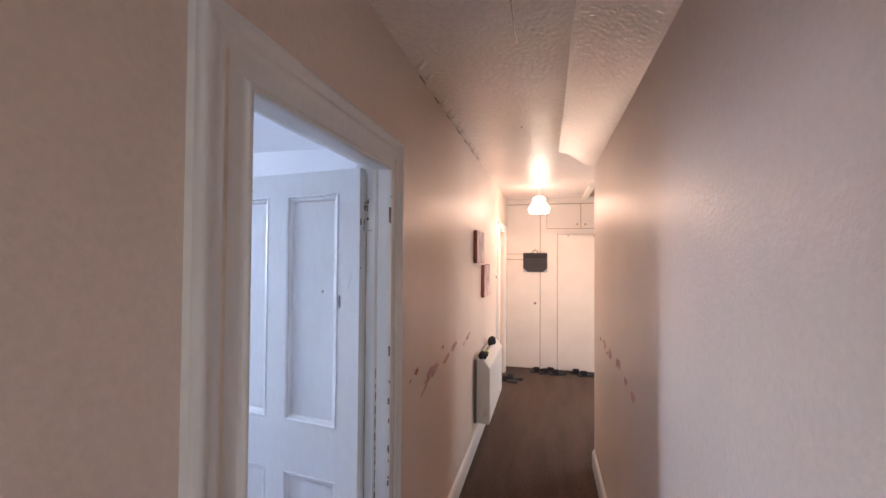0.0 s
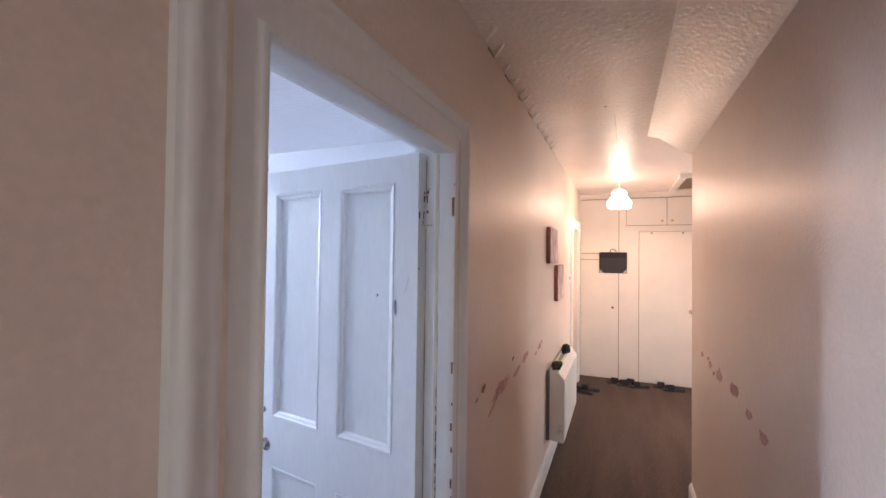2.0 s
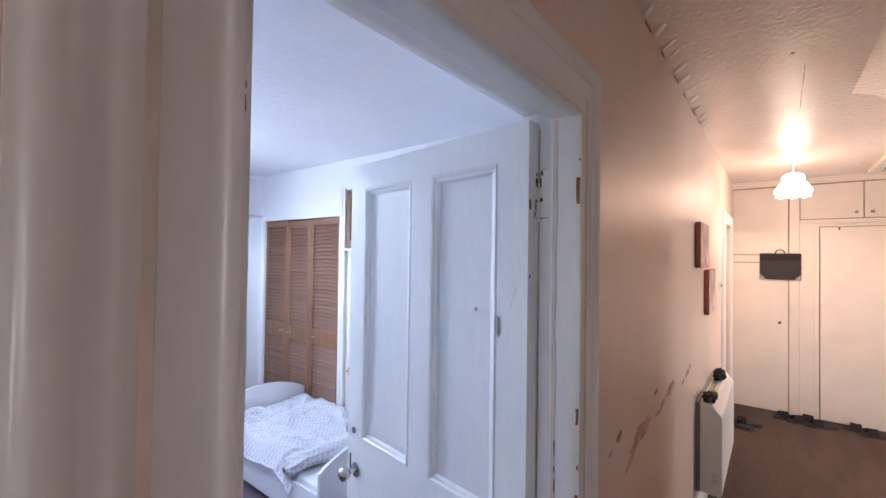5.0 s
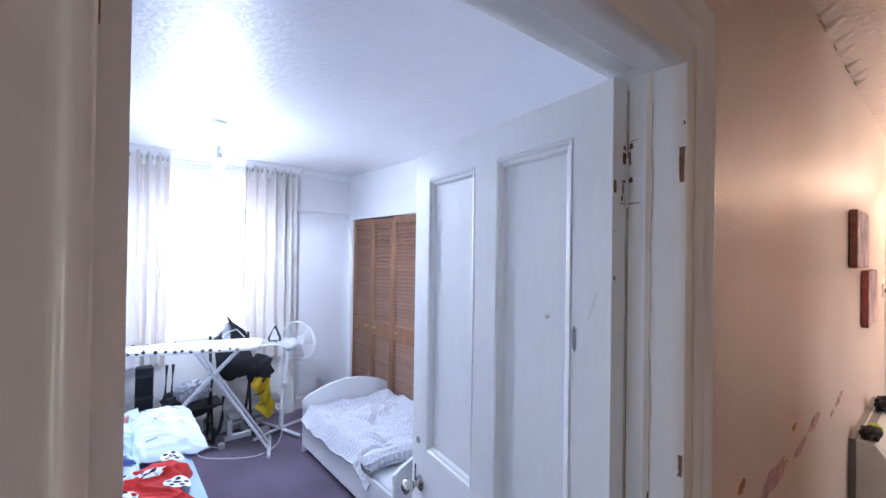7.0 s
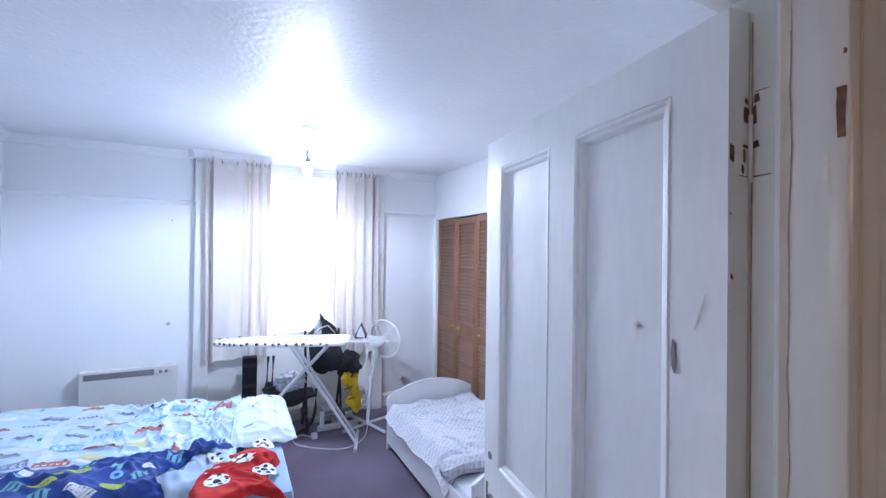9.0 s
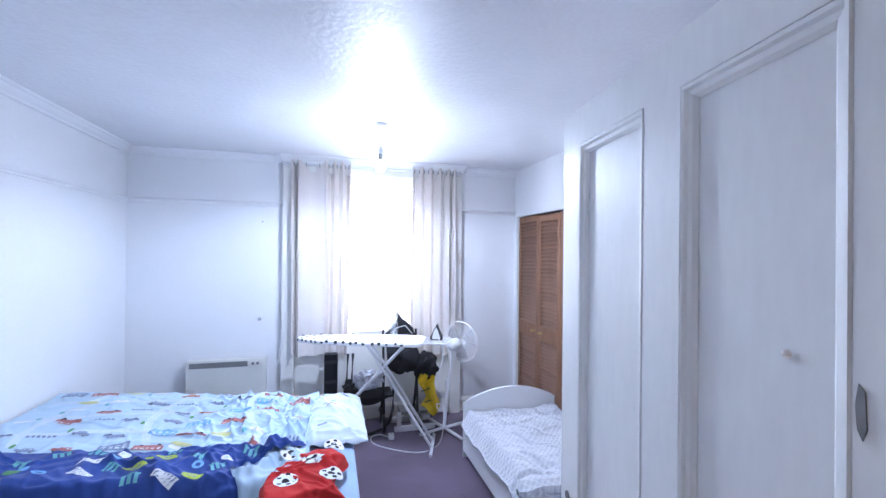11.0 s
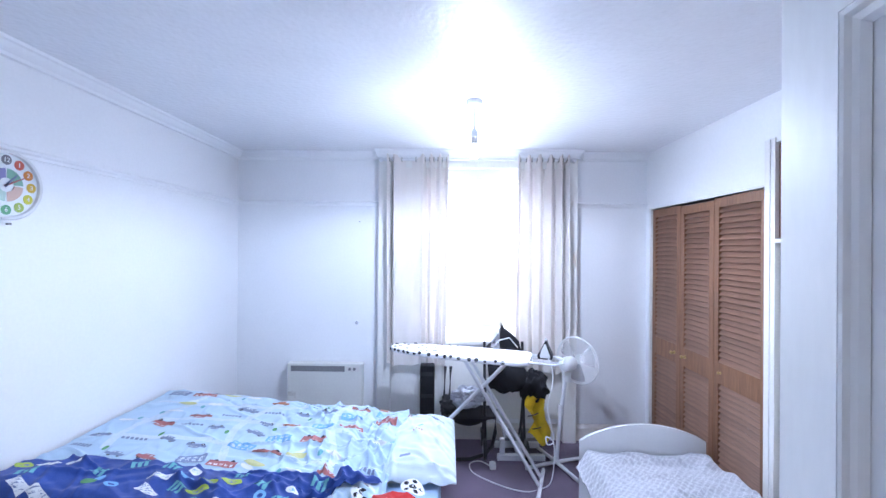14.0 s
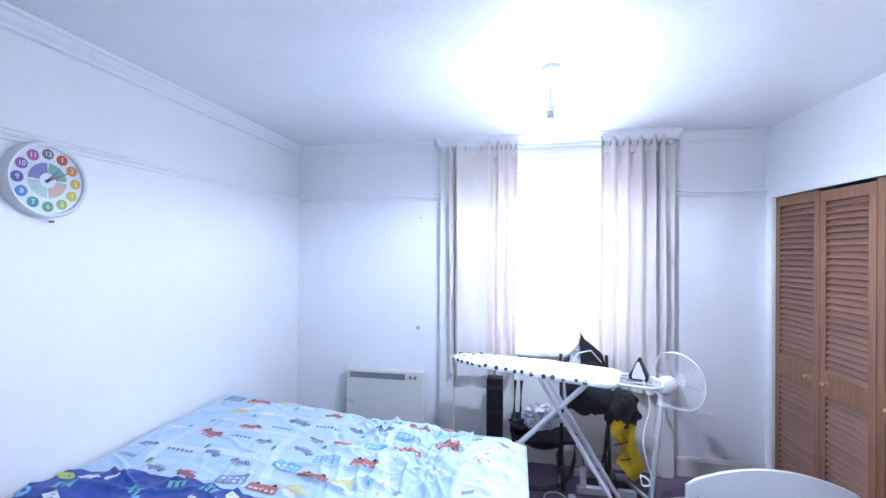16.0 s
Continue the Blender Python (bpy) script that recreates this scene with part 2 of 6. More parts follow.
def tube(points, r, n=8, closed=False, bm=None):
    """A round tube through points."""
    bm = bm or bmesh.new()
    pts = [Vector(p) for p in points]
    rings = []
    m = len(pts)
    for i, p in enumerate(pts):
        a = pts[(i - 1) % m] if (i or closed) else p
        b = pts[(i + 1) % m] if (i < m - 1 or closed) else p
        d = (b - a).normalized()
        s = d.cross(Vector((0, 0, 1)))
        if s.length < 0.05:
            s = d.cross(Vector((0, 1, 0)))
        s.normalize()
        u = s.cross(d)
        rr = r[i] if isinstance(r, (list, tuple)) else r
        rings.append([bm.verts.new(p + rr * (math.cos(t) * s + math.sin(t) * u)) for t in (2 * math.pi * j / n for j in range(n))])
    for r0, r1 in zip(rings, rings[1:] + ([rings[0]] if closed else [])) if closed else zip(rings, rings[1:]):
        for j in range(n):
            bm.faces.new((r0[j], r0[(j + 1) % n], r1[(j + 1) % n], r1[j]))
    if not closed:
        bm.faces.new(rings[0][::-1])
        bm.faces.new(rings[-1])
    return bm


def lathe(profile, centre, axis=(0, 0, 1), n=24):
    """Turns a profile of (radius, along) round an axis through centre."""
    bm = bmesh.new()
    q = Vector((0, 0, 1)).rotation_difference(Vector(axis).normalized())
    rings = []
    for r, h in profile:
        rings.append([bm.verts.new(Vector(centre) + q @ Vector((max(r, 1e-4) * math.cos(t), max(r, 1e-4) * math.sin(t), h))) for t in (2 * math.pi * j / n for j in range(n))])
    for r0, r1 in zip(rings, rings[1:]):
        for j in range(n):
            bm.faces.new((r0[j], r0[(j + 1) % n], r1[(j + 1) % n], r1[j]))
    bm.faces.new(rings[0][::-1])
    bm.faces.new(rings[-1])
    return bm


def sheet(f, nu, nv, thick=0.0):
    """A grid surface f(u, v), u and v from 0 to 1; thick gives it a back."""
    bm = bmesh.new()
    g = [[bm.verts.new(f(i / nu, j / nv)) for j in range(nv + 1)] for i in range(nu + 1)]
    for i in range(nu):
        for j in range(nv):
            bm.faces.new((g[i][j], g[i + 1][j], g[i + 1][j + 1], g[i][j + 1]))
    if thick:
        bmesh.ops.recalc_face_normals(bm, faces=bm.faces)
        bmesh.ops.solidify(bm, geom=list(bm.faces), thickness=thick)
    return bm


def patch(points, normal, thick=0.0015):
    """A thin irregular flake from its outline."""
    bm = bmesh.new()
    n = Vector(normal) * thick
    a = [bm.verts.new(Vector(p)) for p in points]
    b = [bm.verts.new(Vector(p) + n) for p in points]
    bm.faces.new(a[::-1])
    bm.faces.new(b)
    for i in range(len(a)):
        j = (i + 1) % len(a)
        bm.faces.new((a[i], a[j], b[j], b[i]))
    return bm


def lattice(us, vs, holes, w0, w1, axes="xz"):
    """A connected board over the grid us by vs with some cells left open; axes names its two directions."""
    bm = bmesh.new()
    third = {"xz": lambda u, v, w: (u, w, v), "yz": lambda u, v, w: (w, u, v)}[axes]
    g = [[[bm.verts.new(third(u, v, w)) for w in (w0, w1)] for v in vs] for u in us]
    full = {(i, j) for i in range(len(us) - 1) for j in range(len(vs) - 1)} - set(holes)
    for i, j in full:
        for k in (0, 1):
            bm.faces.new((g[i][j][k], g[i + 1][j][k], g[i + 1][j + 1][k], g[i][j + 1][k]))
        for (a, b), other in (((g[i][j], g[i + 1][j]), (i, j - 1)), ((g[i][j + 1], g[i + 1][j + 1]), (i, j + 1)), ((g[i][j], g[i][j + 1]), (i - 1, j)), ((g[i + 1][j], g[i + 1][j + 1]), (i + 1, j))):
            if other not in full:
                bm.faces.new((a[0], b[0], b[1], a[1]))
    bmesh.ops.delete(bm, geom=[v for v in bm.verts if not v.link_faces], context="VERTS")
    return bm


def smooth(a, b, t):
    t = min(1, max(0, (t - a) / (b - a)))
    return t * t * (3 - 2 * t)


def join(*bms):
    out = bmesh.new()
    for b in bms:
        me = bpy.data.meshes.new("joined")
        b.to_mesh(me)
        b.free()
        out.from_mesh(me)
        bpy.data.meshes.remove(me)
    return out


# ---- structure ----
FL = -0.03
HX0, HX1, HC = -0.67, 0.322, 2.555
RX, WX, LY, CY, RC = -0.785, -4.75, -0.65, 2.99, 2.505
EY = 6.60
DY0, DY1, DZ = 0.797, 1.576, 1.998

solid("floor_hall", boxes((HX0 - 0.13, 1.7, -1.5, EY + 0.2, FL - 0.12, FL)), M_HCARPET, "dark brown ribbed hall carpet", "carpet")
solid("floor_bedroom", boxes((WX - 0.4, HX0 - 0.13, LY - 0.2, CY + 0.9, FL - 0.12, FL)), M_RCARPET, "worn purple-grey bedroom carpet", "carpet")
solid("wall_hall_left", lattice([-1.5, DY0 - 0.05, DY1 + 0.05, 5.44, 6.24, EY + 0.15], [FL, 2.03, DZ + 0.05, HC], [(1, 0), (1, 1), (3, 0)], RX, HX0, "yz"), M_HALL, "glossy cream-peach painted hall wall with scuffs", "wall")
solid("wall_bedroom_door_side", lattice([LY, DY0 - 0.05, DY1 + 0.05, CY], [FL, DZ + 0.05, RC], [(1, 0)], RX - 0.012, RX, "yz"), M_ROOM, "white painted plaster wall", "wall")
solid("wall_hall_right", boxes((HX1, HX1 + 0.14, -1.5, 3.65, FL, HC)), M_HALL, "glossy cream-peach painted hall wall with scuffs", "wall")
# unseen back wall, opened for the added window
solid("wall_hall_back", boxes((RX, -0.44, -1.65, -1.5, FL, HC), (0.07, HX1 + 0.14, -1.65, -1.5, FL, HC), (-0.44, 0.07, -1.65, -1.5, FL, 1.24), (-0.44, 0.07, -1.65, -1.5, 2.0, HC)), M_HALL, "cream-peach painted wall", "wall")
solid("wall_lobby", boxes((HX1 + 0.14, 1.55, 3.51, 3.65, FL, HC)), M_HALL, "cream-peach painted lobby wall", "wall")
solid("wall_lobby_side", lattice([3.46, 4.35, 5.15, EY + 0.15], [FL, 2.0, HC], [(1, 0)], 1.55, 1.70, "yz"), M_HALL, "cream-peach painted lobby wall", "wall")
solid("wall_hall_end", boxes((RX, 1.7, EY + 0.03, EY + 0.18, FL, HC)), M_CREAM, "cream painted wall behind the cupboards", "wall")
solid("ceiling_hall", boxes((RX, 1.7, -1.65, EY + 0.2, HC, HC + 0.1)), M_HALLCEIL, "glossy textured cream ceiling paper", "ceiling")
bm = bmesh.new()
pr = [(0.04, HC), (0.12, HC - 0.022), (0.20, 2.474), (0.345, 2.378), (0.345, HC)]
va = [bm.verts.new((x, -1.5, z)) for x, z in pr]
vb = [bm.verts.new((x, 3.70, z)) for x, z in pr]
bm.faces.new(va)
bm.faces.new(vb[::-1])
for i in range(5):
    bm.faces.new((va[i], vb[i], vb[(i + 1) % 5], va[(i + 1) % 5]))
solid("ceiling_slope", bm, M_HALLCEIL, "sloping strip of glossy textured ceiling", "ceiling", smooth=True)

WY0, WY1, WZ0, WZ1 = 0.98, 2.08, 0.84, 2.27
solid("wall_window", lattice([LY - 0.2, WY0, WY1, CY + 0.75], [FL, WZ0, WZ1, RC], [(1, 1)], WX - 0.30, WX, "yz"), M_ROOM, "white painted plaster window wall", "wall")
solid("wall_bedroom_left", boxes((WX, RX, LY - 0.15, LY, FL, RC)), M_ROOM, "plain white painted plaster wall", "wall")
CX0, CX1, CZ = -4.665, -3.365, 2.005
AX0, AX1 = -3.295, -2.30
solid("wall_closet", lattice([WX, CX0, CX1, AX0, AX1, RX], [FL, CZ, 2.235, RC], [(1, 0), (3, 0), (3, 1)], CY, CY + 0.09, "xz"), M_ROOM, "white painted cupboard front wall", "wall")
solid("wall_closet_back", boxes((WX, RX, CY + 0.65, CY + 0.75, FL, RC)), M_ROOM, "white painted wall behind the cupboards", "wall")
solid("ceiling_bedroom", boxes((WX - 0.3, RX, LY - 0.15, CY + 0.75, RC, RC + 0.1)), M_ROOMCEIL, "glossy textured white ceiling paper", "ceiling")

# door lining, stop and architraves of the bedroom doorway
def surround(name, y0, y1, z1, x, prof, label):
    path = [((x, y0, FL), (0, -1, 0), (1, 0, 0)), ((x, y0, z1), (0, -1, 1), (1, 0, 0)), ((x, y1, z1), (0, 1, 1), (1, 0, 0)), ((x, y1, FL), (0, 1, 0), (1, 0, 0))]
    return solid(name, extrude_profile(prof, path), M_GLOSS, label, "door frame")


# a rebated lining: the leaf shuts into the deeper part on the bedroom side
surround("door_lining", DY0, DY1, DZ, RX - 0.005, [(0.034, 0), (0.034, 0.068), (0.003, 0.068), (0.0008, 0.0695), (0, 0.073), (0, 0.124), (0.05, 0.124), (0.05, 0)], "chipped white gloss door lining with a rebate")
ARCH = [(0, 0), (0, 0.0180), (0.002, 0.0192), (0.005, 0.0195), (0.010, 0.0190), (0.014, 0.0165), (0.018, 0.012), (0.022, 0.0105), (0.070, 0.011), (0.076, 0.013), (0.084, 0.017), (0.090, 0.019), (0.096, 0.018), (0.102, 0.015), (0.110, 0.016), (0.118, 0.020), (0.126, 0.023), (0.134, 0.022), (0.140, 0.018), (0.144, 0.014), (0.148, 0.012), (0.148, 0)]


def architrave(name, x, side, y0, y1, z1, width=1.0):
    """Moulding round an opening in a wall at x, facing side (+1 or -1)."""
    prof = [(a * width, b * 1.4) for a, b in ARCH]
    up = (side, 0, 0)
    path = [((x, y0, FL), (0, -1, 0), up), ((x, y0, z1), (0, -1, 1), up), ((x, y1, z1), (0, 1, 1), up), ((x, y1, FL), (0, 1, 0), up)]
    return solid(name, extrude_profile(prof, path), M_GLOSS, "moulded white gloss architrave, scratched and yellowed", "door frame", smooth=True)


architrave("trim_bedroom_door", HX0, 1, DY0 - 0.016, DY1 - 0.003, DZ - 0.003, 0.95)
architrave("trim_bedroom_door_inside", RX - 0.012, -1, DY0 - 0.045, DY1 + 0.055, DZ + 0.04, 0.7)
architrave("trim_lobby_door", HX0, 1, 5.45, 6.23, 2.025, 0.7)

# skirting, picture rail and cornice
SK = [(0, 0), (0.018, 0), (0.018, 0.11), (0.012, 0.125), (0.006, 0.135), (0, 0.14)]


def run(name, prof, a, b, out, material, label, category):
    return solid(name, extrude_profile(prof, [(a, out, (0, 0, 1)), (b, out, (0, 0, 1))]), material, label, category)


run("baseboard_hall_left", SK, (HX0, 1.745, FL), (HX0, 5.38, FL), (1, 0, 0), M_SKIRT, "scuffed white hall skirting board", "skirting board")
run("baseboard_hall_left_near", SK, (HX0, -1.5, FL), (HX0, 0.63, FL), (1, 0, 0), M_SKIRT, "scuffed white hall skirting board", "skirting board")
run("baseboard_hall_right", SK, (HX1, -1.5, FL), (HX1, 3.65, FL), (-1, 0, 0), M_SKIRT, "scuffed white hall skirting board", "skirting board")
run("baseboard_window_a", SK, (WX, LY, FL), (WX, 0.62, FL), (1, 0, 0), M_SKIRT, "white skirting board", "skirting board")
run("baseboard_window_b", SK, (WX, 0.74, FL), (WX, 2.24, FL), (1, 0, 0), M_SKIRT, "white skirting board", "skirting board")
run("baseboard_window_c", SK, (WX, 2.36, FL), (WX, CY, FL), (1, 0, 0), M_SKIRT, "white skirting board", "skirting board")
run("baseboard_bedroom_left", SK, (WX, LY, FL), (RX - 0.02, LY, FL), (0, 1, 0), M_SKIRT, "white skirting board", "skirting board")
RAIL = [(0, 0), (0.010, 0.002), (0.014, 0.014), (0.026, 0.022), (0.030, 0.032), (0.020, 0.040), (0, 0.044)]
run("trim_picture_rail_left", RAIL, (WX, LY, 2.03), (RX - 0.02, LY, 2.03), (0, 1, 0), M_ROOM, "white painted picture rail", "picture rail")
run("trim_picture_rail_window_a", RAIL, (WX, LY, 2.03), (WX, 0.62, 2.03), (1, 0, 0), M_ROOM, "white painted picture rail", "picture rail")
run("trim_picture_rail_window_b", RAIL, (WX, 2.36, 2.03), (WX, CY, 2.03), (1, 0, 0), M_ROOM, "white painted picture rail", "picture rail")
CORN = [(0, 0), (0.075, 0), (0.070, -0.012), (0.056, -0.016), (0.040, -0.034), (0.022, -0.048), (0.018, -0.062), (0, -0.066)]
run("trim_cornice_left", CORN, (WX, LY, RC), (RX - 0.02, LY, RC), (0, 1, 0), M_ROOM, "white moulded cornice", "cornice")
cz = RC
jog = [((WX, LY, cz), (1, 0, 0)), ((WX, 0.56, cz), (1, 0, 0)), ((WX + 0.09, 0.62, cz), (1, -0.3, 0)), ((WX + 0.09, 2.36, cz), (1, 0.3, 0)), ((WX, 2.42, cz), (1, 0, 0)), ((WX, CY, cz), (1, 0, 0))]
solid("trim_cornice_window", extrude_profile(CORN, [(p, o, (0, 0, 1)) for p, o in jog]), M_ROOM, "white moulded cornice stepping out over the window", "cornice")
solid("trim_window_surround", boxes((WX, WX + 0.07, 0.62, 0.735, FL, RC - 0.02), (WX, WX + 0.07, 2.245, 2.36, FL, RC - 0.02), (WX, WX + 0.07, 0.735, 2.245, 2.36, RC - 0.02), (WX, WX + 0.025, 0.735, 2.245, 0.16, 0.78), bevel=0.004), M_GLOSS, "white painted window surround boards", "window surround")

# window
w1 = thing("window_1", (WX - 0.2, 1.53, WZ0), "white sash window with overcast daylight behind", "window", kind="structure")
fx0, fx1 = WX - 0.235, WX - 0.185
part("window_frame", boxes((fx0, fx1, WY0, WY0 + 0.06, WZ0, WZ1), (fx0, fx1, WY1 - 0.06, WY1, WZ0, WZ1), (fx0, fx1, WY0 + 0.06, WY1 - 0.06, 2.10, WZ1), (fx0, fx1, WY0 + 0.06, WY1 - 0.06, WZ0, WZ0 + 0.08), (fx0, fx1, WY0 + 0.06, WY1 - 0.06, 1.50, 1.545), bevel=0.004), M_GLOSS, w1)
part("window_sill", boxes((WX - 0.19, WX + 0.045, WY0 - 0.02, WY1 + 0.02, WZ0 - 0.03, WZ0 + 0.004), bevel=0.006), M_GLOSS, w1)
for z0, z1 in ((WZ0 + 0.08, 1.50), (1.545, 2.10)):
    pane = part("pane", boxes((WX - 0.214, WX - 0.208, WY0 + 0.06, WY1 - 0.06, z0, z1)), M_GLASS, w1)
    pane.visible_shadow = False
part("catch", boxes((WX - 0.18, WX - 0.16, 1.80, 1.86, 2.115, 2.155), bevel=0.004), M_GREYP, w1, "small grey window catch")

# unseen window, added so that fill daylight reaches the near hall walls
w2 = thing("added_window_2", (-0.185, -1.58, 1.24), "unseen window added at the back of the hall to let in fill daylight", "window", kind="structure")
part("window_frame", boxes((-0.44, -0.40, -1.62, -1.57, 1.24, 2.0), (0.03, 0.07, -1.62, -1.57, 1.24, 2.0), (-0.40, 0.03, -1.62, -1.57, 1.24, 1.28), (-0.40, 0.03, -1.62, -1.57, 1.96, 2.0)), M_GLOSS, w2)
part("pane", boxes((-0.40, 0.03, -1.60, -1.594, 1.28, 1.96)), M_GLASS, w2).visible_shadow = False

M_YELLOWED = mat("yellowed_paint_edge", (0.70, 0.62, 0.51), 0.4, var=0.18, var_scale=5, fine=0.08, stretch=(1, 1, 0.3))
for y in (DY0 - 0.082, DY1 + 0.066):
    solid("trim_yellowed_bead", boxes((HX0 + 0.0125, HX0 + 0.0168, y - 0.007, y + 0.007, FL, DZ + 0.055), bevel=0.0015), M_YELLOWED, "yellowed flat of the door architrave", "door frame")
w3 = thing("window_3", (1.62, 4.75, FL), "glazed lobby door letting in daylight", "window", kind="structure")
part("frame", lattice([4.35, 4.43, 5.07, 5.15], [FL, 0.12, 1.92, 2.0], [(1, 1)], 1.62, 1.66, "yz"), M_GLOSS, w3)
part("pane", boxes((1.638, 1.644, 4.43, 5.07, 0.12, 1.92)), M_GLASS, w3).visible_shadow = False

# ---- bedroom door, open into the room ----
dtheta = math.atan2(0.092, -0.640)
DO = Vector((-0.775, 1.565, FL + 0.008))
du, dn = Vector((math.cos(dtheta), math.sin(dtheta), 0)), Vector((math.sin(dtheta), -math.cos(dtheta), 0))
if dn.y > 0:
    dn = -dn
DH, DW, DT = 2.006 - FL - 0.008, 0.842, 0.042


def dbox(a0, a1, z0, z1, n0, n1, bevel=0.0):
    """A box in the door's own directions: along, up, out of the face towards the hall."""
    bm = boxes((a0, a1, n0, n1, z0, z1), bevel=bevel)
    for v in bm.verts:
        v.co = DO + du * v.co.x + dn * v.co.y + Vector((0, 0, v.co.z))
    return bm


door = thing("door_1", DO, "open white four-panel bedroom door with chipped paint", "door", kind="structure")
zr = (0.22, 0.770, 0.978, 1.933)
ar = (0.101, 0.366, 0.468, 0.744)
bm = lattice([0, *ar, DW], [0, zr[0], zr[1], zr[2], zr[3], DH], [(1, 1), (3, 1), (1, 3), (3, 3)], -DT, 0, "xz")
for v in bm.verts:
    v.co = DO + du * v.co.x + dn * v.co.y + Vector((0, 0, v.co.z))
part("leaf", bm, M_DOOR, door)
for a0, a1 in ((ar[0], ar[1]), (ar[2], ar[3])):
    for z0, z1 in ((zr[0], zr[1]), (zr[2], zr[3])):
        part("door_panel", dbox(a0 + 0.001, a1 - 0.001, z0 + 0.001, z1 - 0.001, -0.030, -0.014), M_DOOR, door)
        prof = [(0, -0.013), (0.001, -0.0005), (0.004, 0.0016), (0.009, 0.0006), (0.013, -0.0045), (0.021, -0.0065), (0.026, -0.011), (0.028, -0.013)]
        ring = []
        for a, z, ox, oz in ((a0, z0, 1, 1), (a1, z0, -1, 1), (a1, z1, -1, -1), (a0, z1, 1, -1)):
            ring.append((DO + du * a + Vector((0, 0, z)), du * ox + Vector((0, 0, oz)), dn))
        part("panel_moulding", extrude_profile(prof, ring, closed=True), M_DOOR, door)


def knob(parent, centre, axis, r, material, label="", name="knob"):
    return part(name, lathe([(r * 1.05, 0), (r * 1.05, 0.004), (r * 0.4, 0.006), (r * 0.36, r * 1.1), (r * 0.75, r * 1.35), (r, r * 1.9), (r * 0.9, r * 2.4), (r * 0.4, r * 2.7), (0, r * 2.75)], centre, axis, 20), material, parent, label, smooth=True)


knob(door, DO + du * 0.780 + Vector((0, 0, 0.855)), dn, 0.026, M_CHROME, "round dull brass door knob", "door_knob")
part("keyhole_plate", lathe([(0.012, 0), (0.012, 0.003), (0, 0.0032)], DO + du * 0.798 + Vector((0, 0, 1.000)), dn, 16), M_GRILLE, door, "small dark lock hole")
part("latch_scar", dbox(0.815, 0.823, 0.845, 0.905, 0, 0.0015), M_DARK, door, "dark chipped scar above the knob")
part("hook_mark", lathe([(0.006, 0), (0.004, 0.006), (0, 0.007)], DO + du * 0.186 + dn * -0.014 + Vector((0, 0, 1.530)), dn, 8), M_SKIRT, door)
part("paint_chip", patch([DO + du * a + Vector((0, 0, z)) + dn * 0.0005 for a, z in ((0.086, 1.478), (0.088, 1.515), (0.094, 1.522), (0.097, 1.50), (0.095, 1.475), (0.09, 1.465))], dn), M_GRILLE, door, "chipped paint patch")
part("scratch", patch([DO + du * a + Vector((0, 0, z)) + dn * 0.0005 for a, z in ((0.055, 1.545), (0.036, 1.60), (0.034, 1.60), (0.053, 1.543))], dn, 0.0008), M_SKIRT, door)


def edge_mark(name, n0, n1, z0, z1, material, label="", lean=0.0):
    """A flake on the hinge edge of the leaf, n along its thickness."""
    out = -du
    pts = [DO + out * 0.0004 + dn * n + Vector((0, 0, z - DO.z)) for n, z in ((n0, z0), (n1, z0 + lean), (n1 + 0.001, (z0 + z1) / 2), (n1, z1), (n0, z1 - lean), (n0 - 0.001, (z0 + z1) / 2))]
    return part(name, patch(pts, out, 0.0008), material, door, label)


part("hinge_knuckle", tube([DO - du * 0.004 + dn * -0.040 + Vector((0, 0, z - DO.z)) for z in (1.75, 1.85)], 0.0032, 8), M_GLOSS, door, "painted-over butt hinge")
for n0, n1, z0, z1 in ((-0.010, -0.003, 1.778, 1.805), (-0.009, -0.006, 1.604, 1.614), (-0.006, -0.003, 1.70, 1.704)):
    edge_mark("edge_wear", n0, n1, z0, z1, M_WEAR, lean=0.003)
for n0, n1, z0, z1 in ((-0.040, -0.031, 1.838, 1.862), (-0.038, -0.033, 1.866, 1.876), (-0.040, -0.030, 1.800, 1.806), (-0.033, -0.030, 1.778, 1.800), (-0.040, -0.022, 1.757, 1.760), (-0.030, -0.027, 1.762, 1.776)):
    edge_mark("hinge_scar", n0, n1, z0, z1, M_WEAR, "dark scar round the painted hinge", 0.002)

# wear on the lining and architrave
rng = random.Random(5)
for side, ys in ((-1, DY1 - 0.0036), (1, DY0 - 0.0154)):
    chips = ((1.785, 0.062, 0.015), (1.269, 0.037, 0.013), (1.165, 0.010, 0.008), (1.083, 0.024, 0.013), (1.012, 0.017, 0.011), (0.897, 0.030, 0.012), (0.862, 0.010, 0.007), (0.80, 0.010, 0.008), (0.772, 0.022, 0.013), (0.71, 0.015, 0.009), (1.886, 0.006, 0.006)) if side < 0 else ((1.78, 0.014, 0.011), (1.38, 0.012, 0.010), (1.80, 0.006, 0.006))
    for z, h, w in chips:
        w *= 0.7
        x = HX0 + 0.0248
        pts = [(x - w * (0.55 + 0.45 * rng.random()), ys, z + h * k) for k in (0, 0.2, 0.4, 0.65, 0.85, 1)] + [(x - w * 0.16 * rng.random(), ys, z + h * k) for k in (1, 0.7, 0.4, 0)]
        solid("paint_chip", patch(pts, (0, side, 0), 0.0008), M_WEAR, "dark chip in the door frame paint", "paint chip", kind="", group="chips in the door frame")


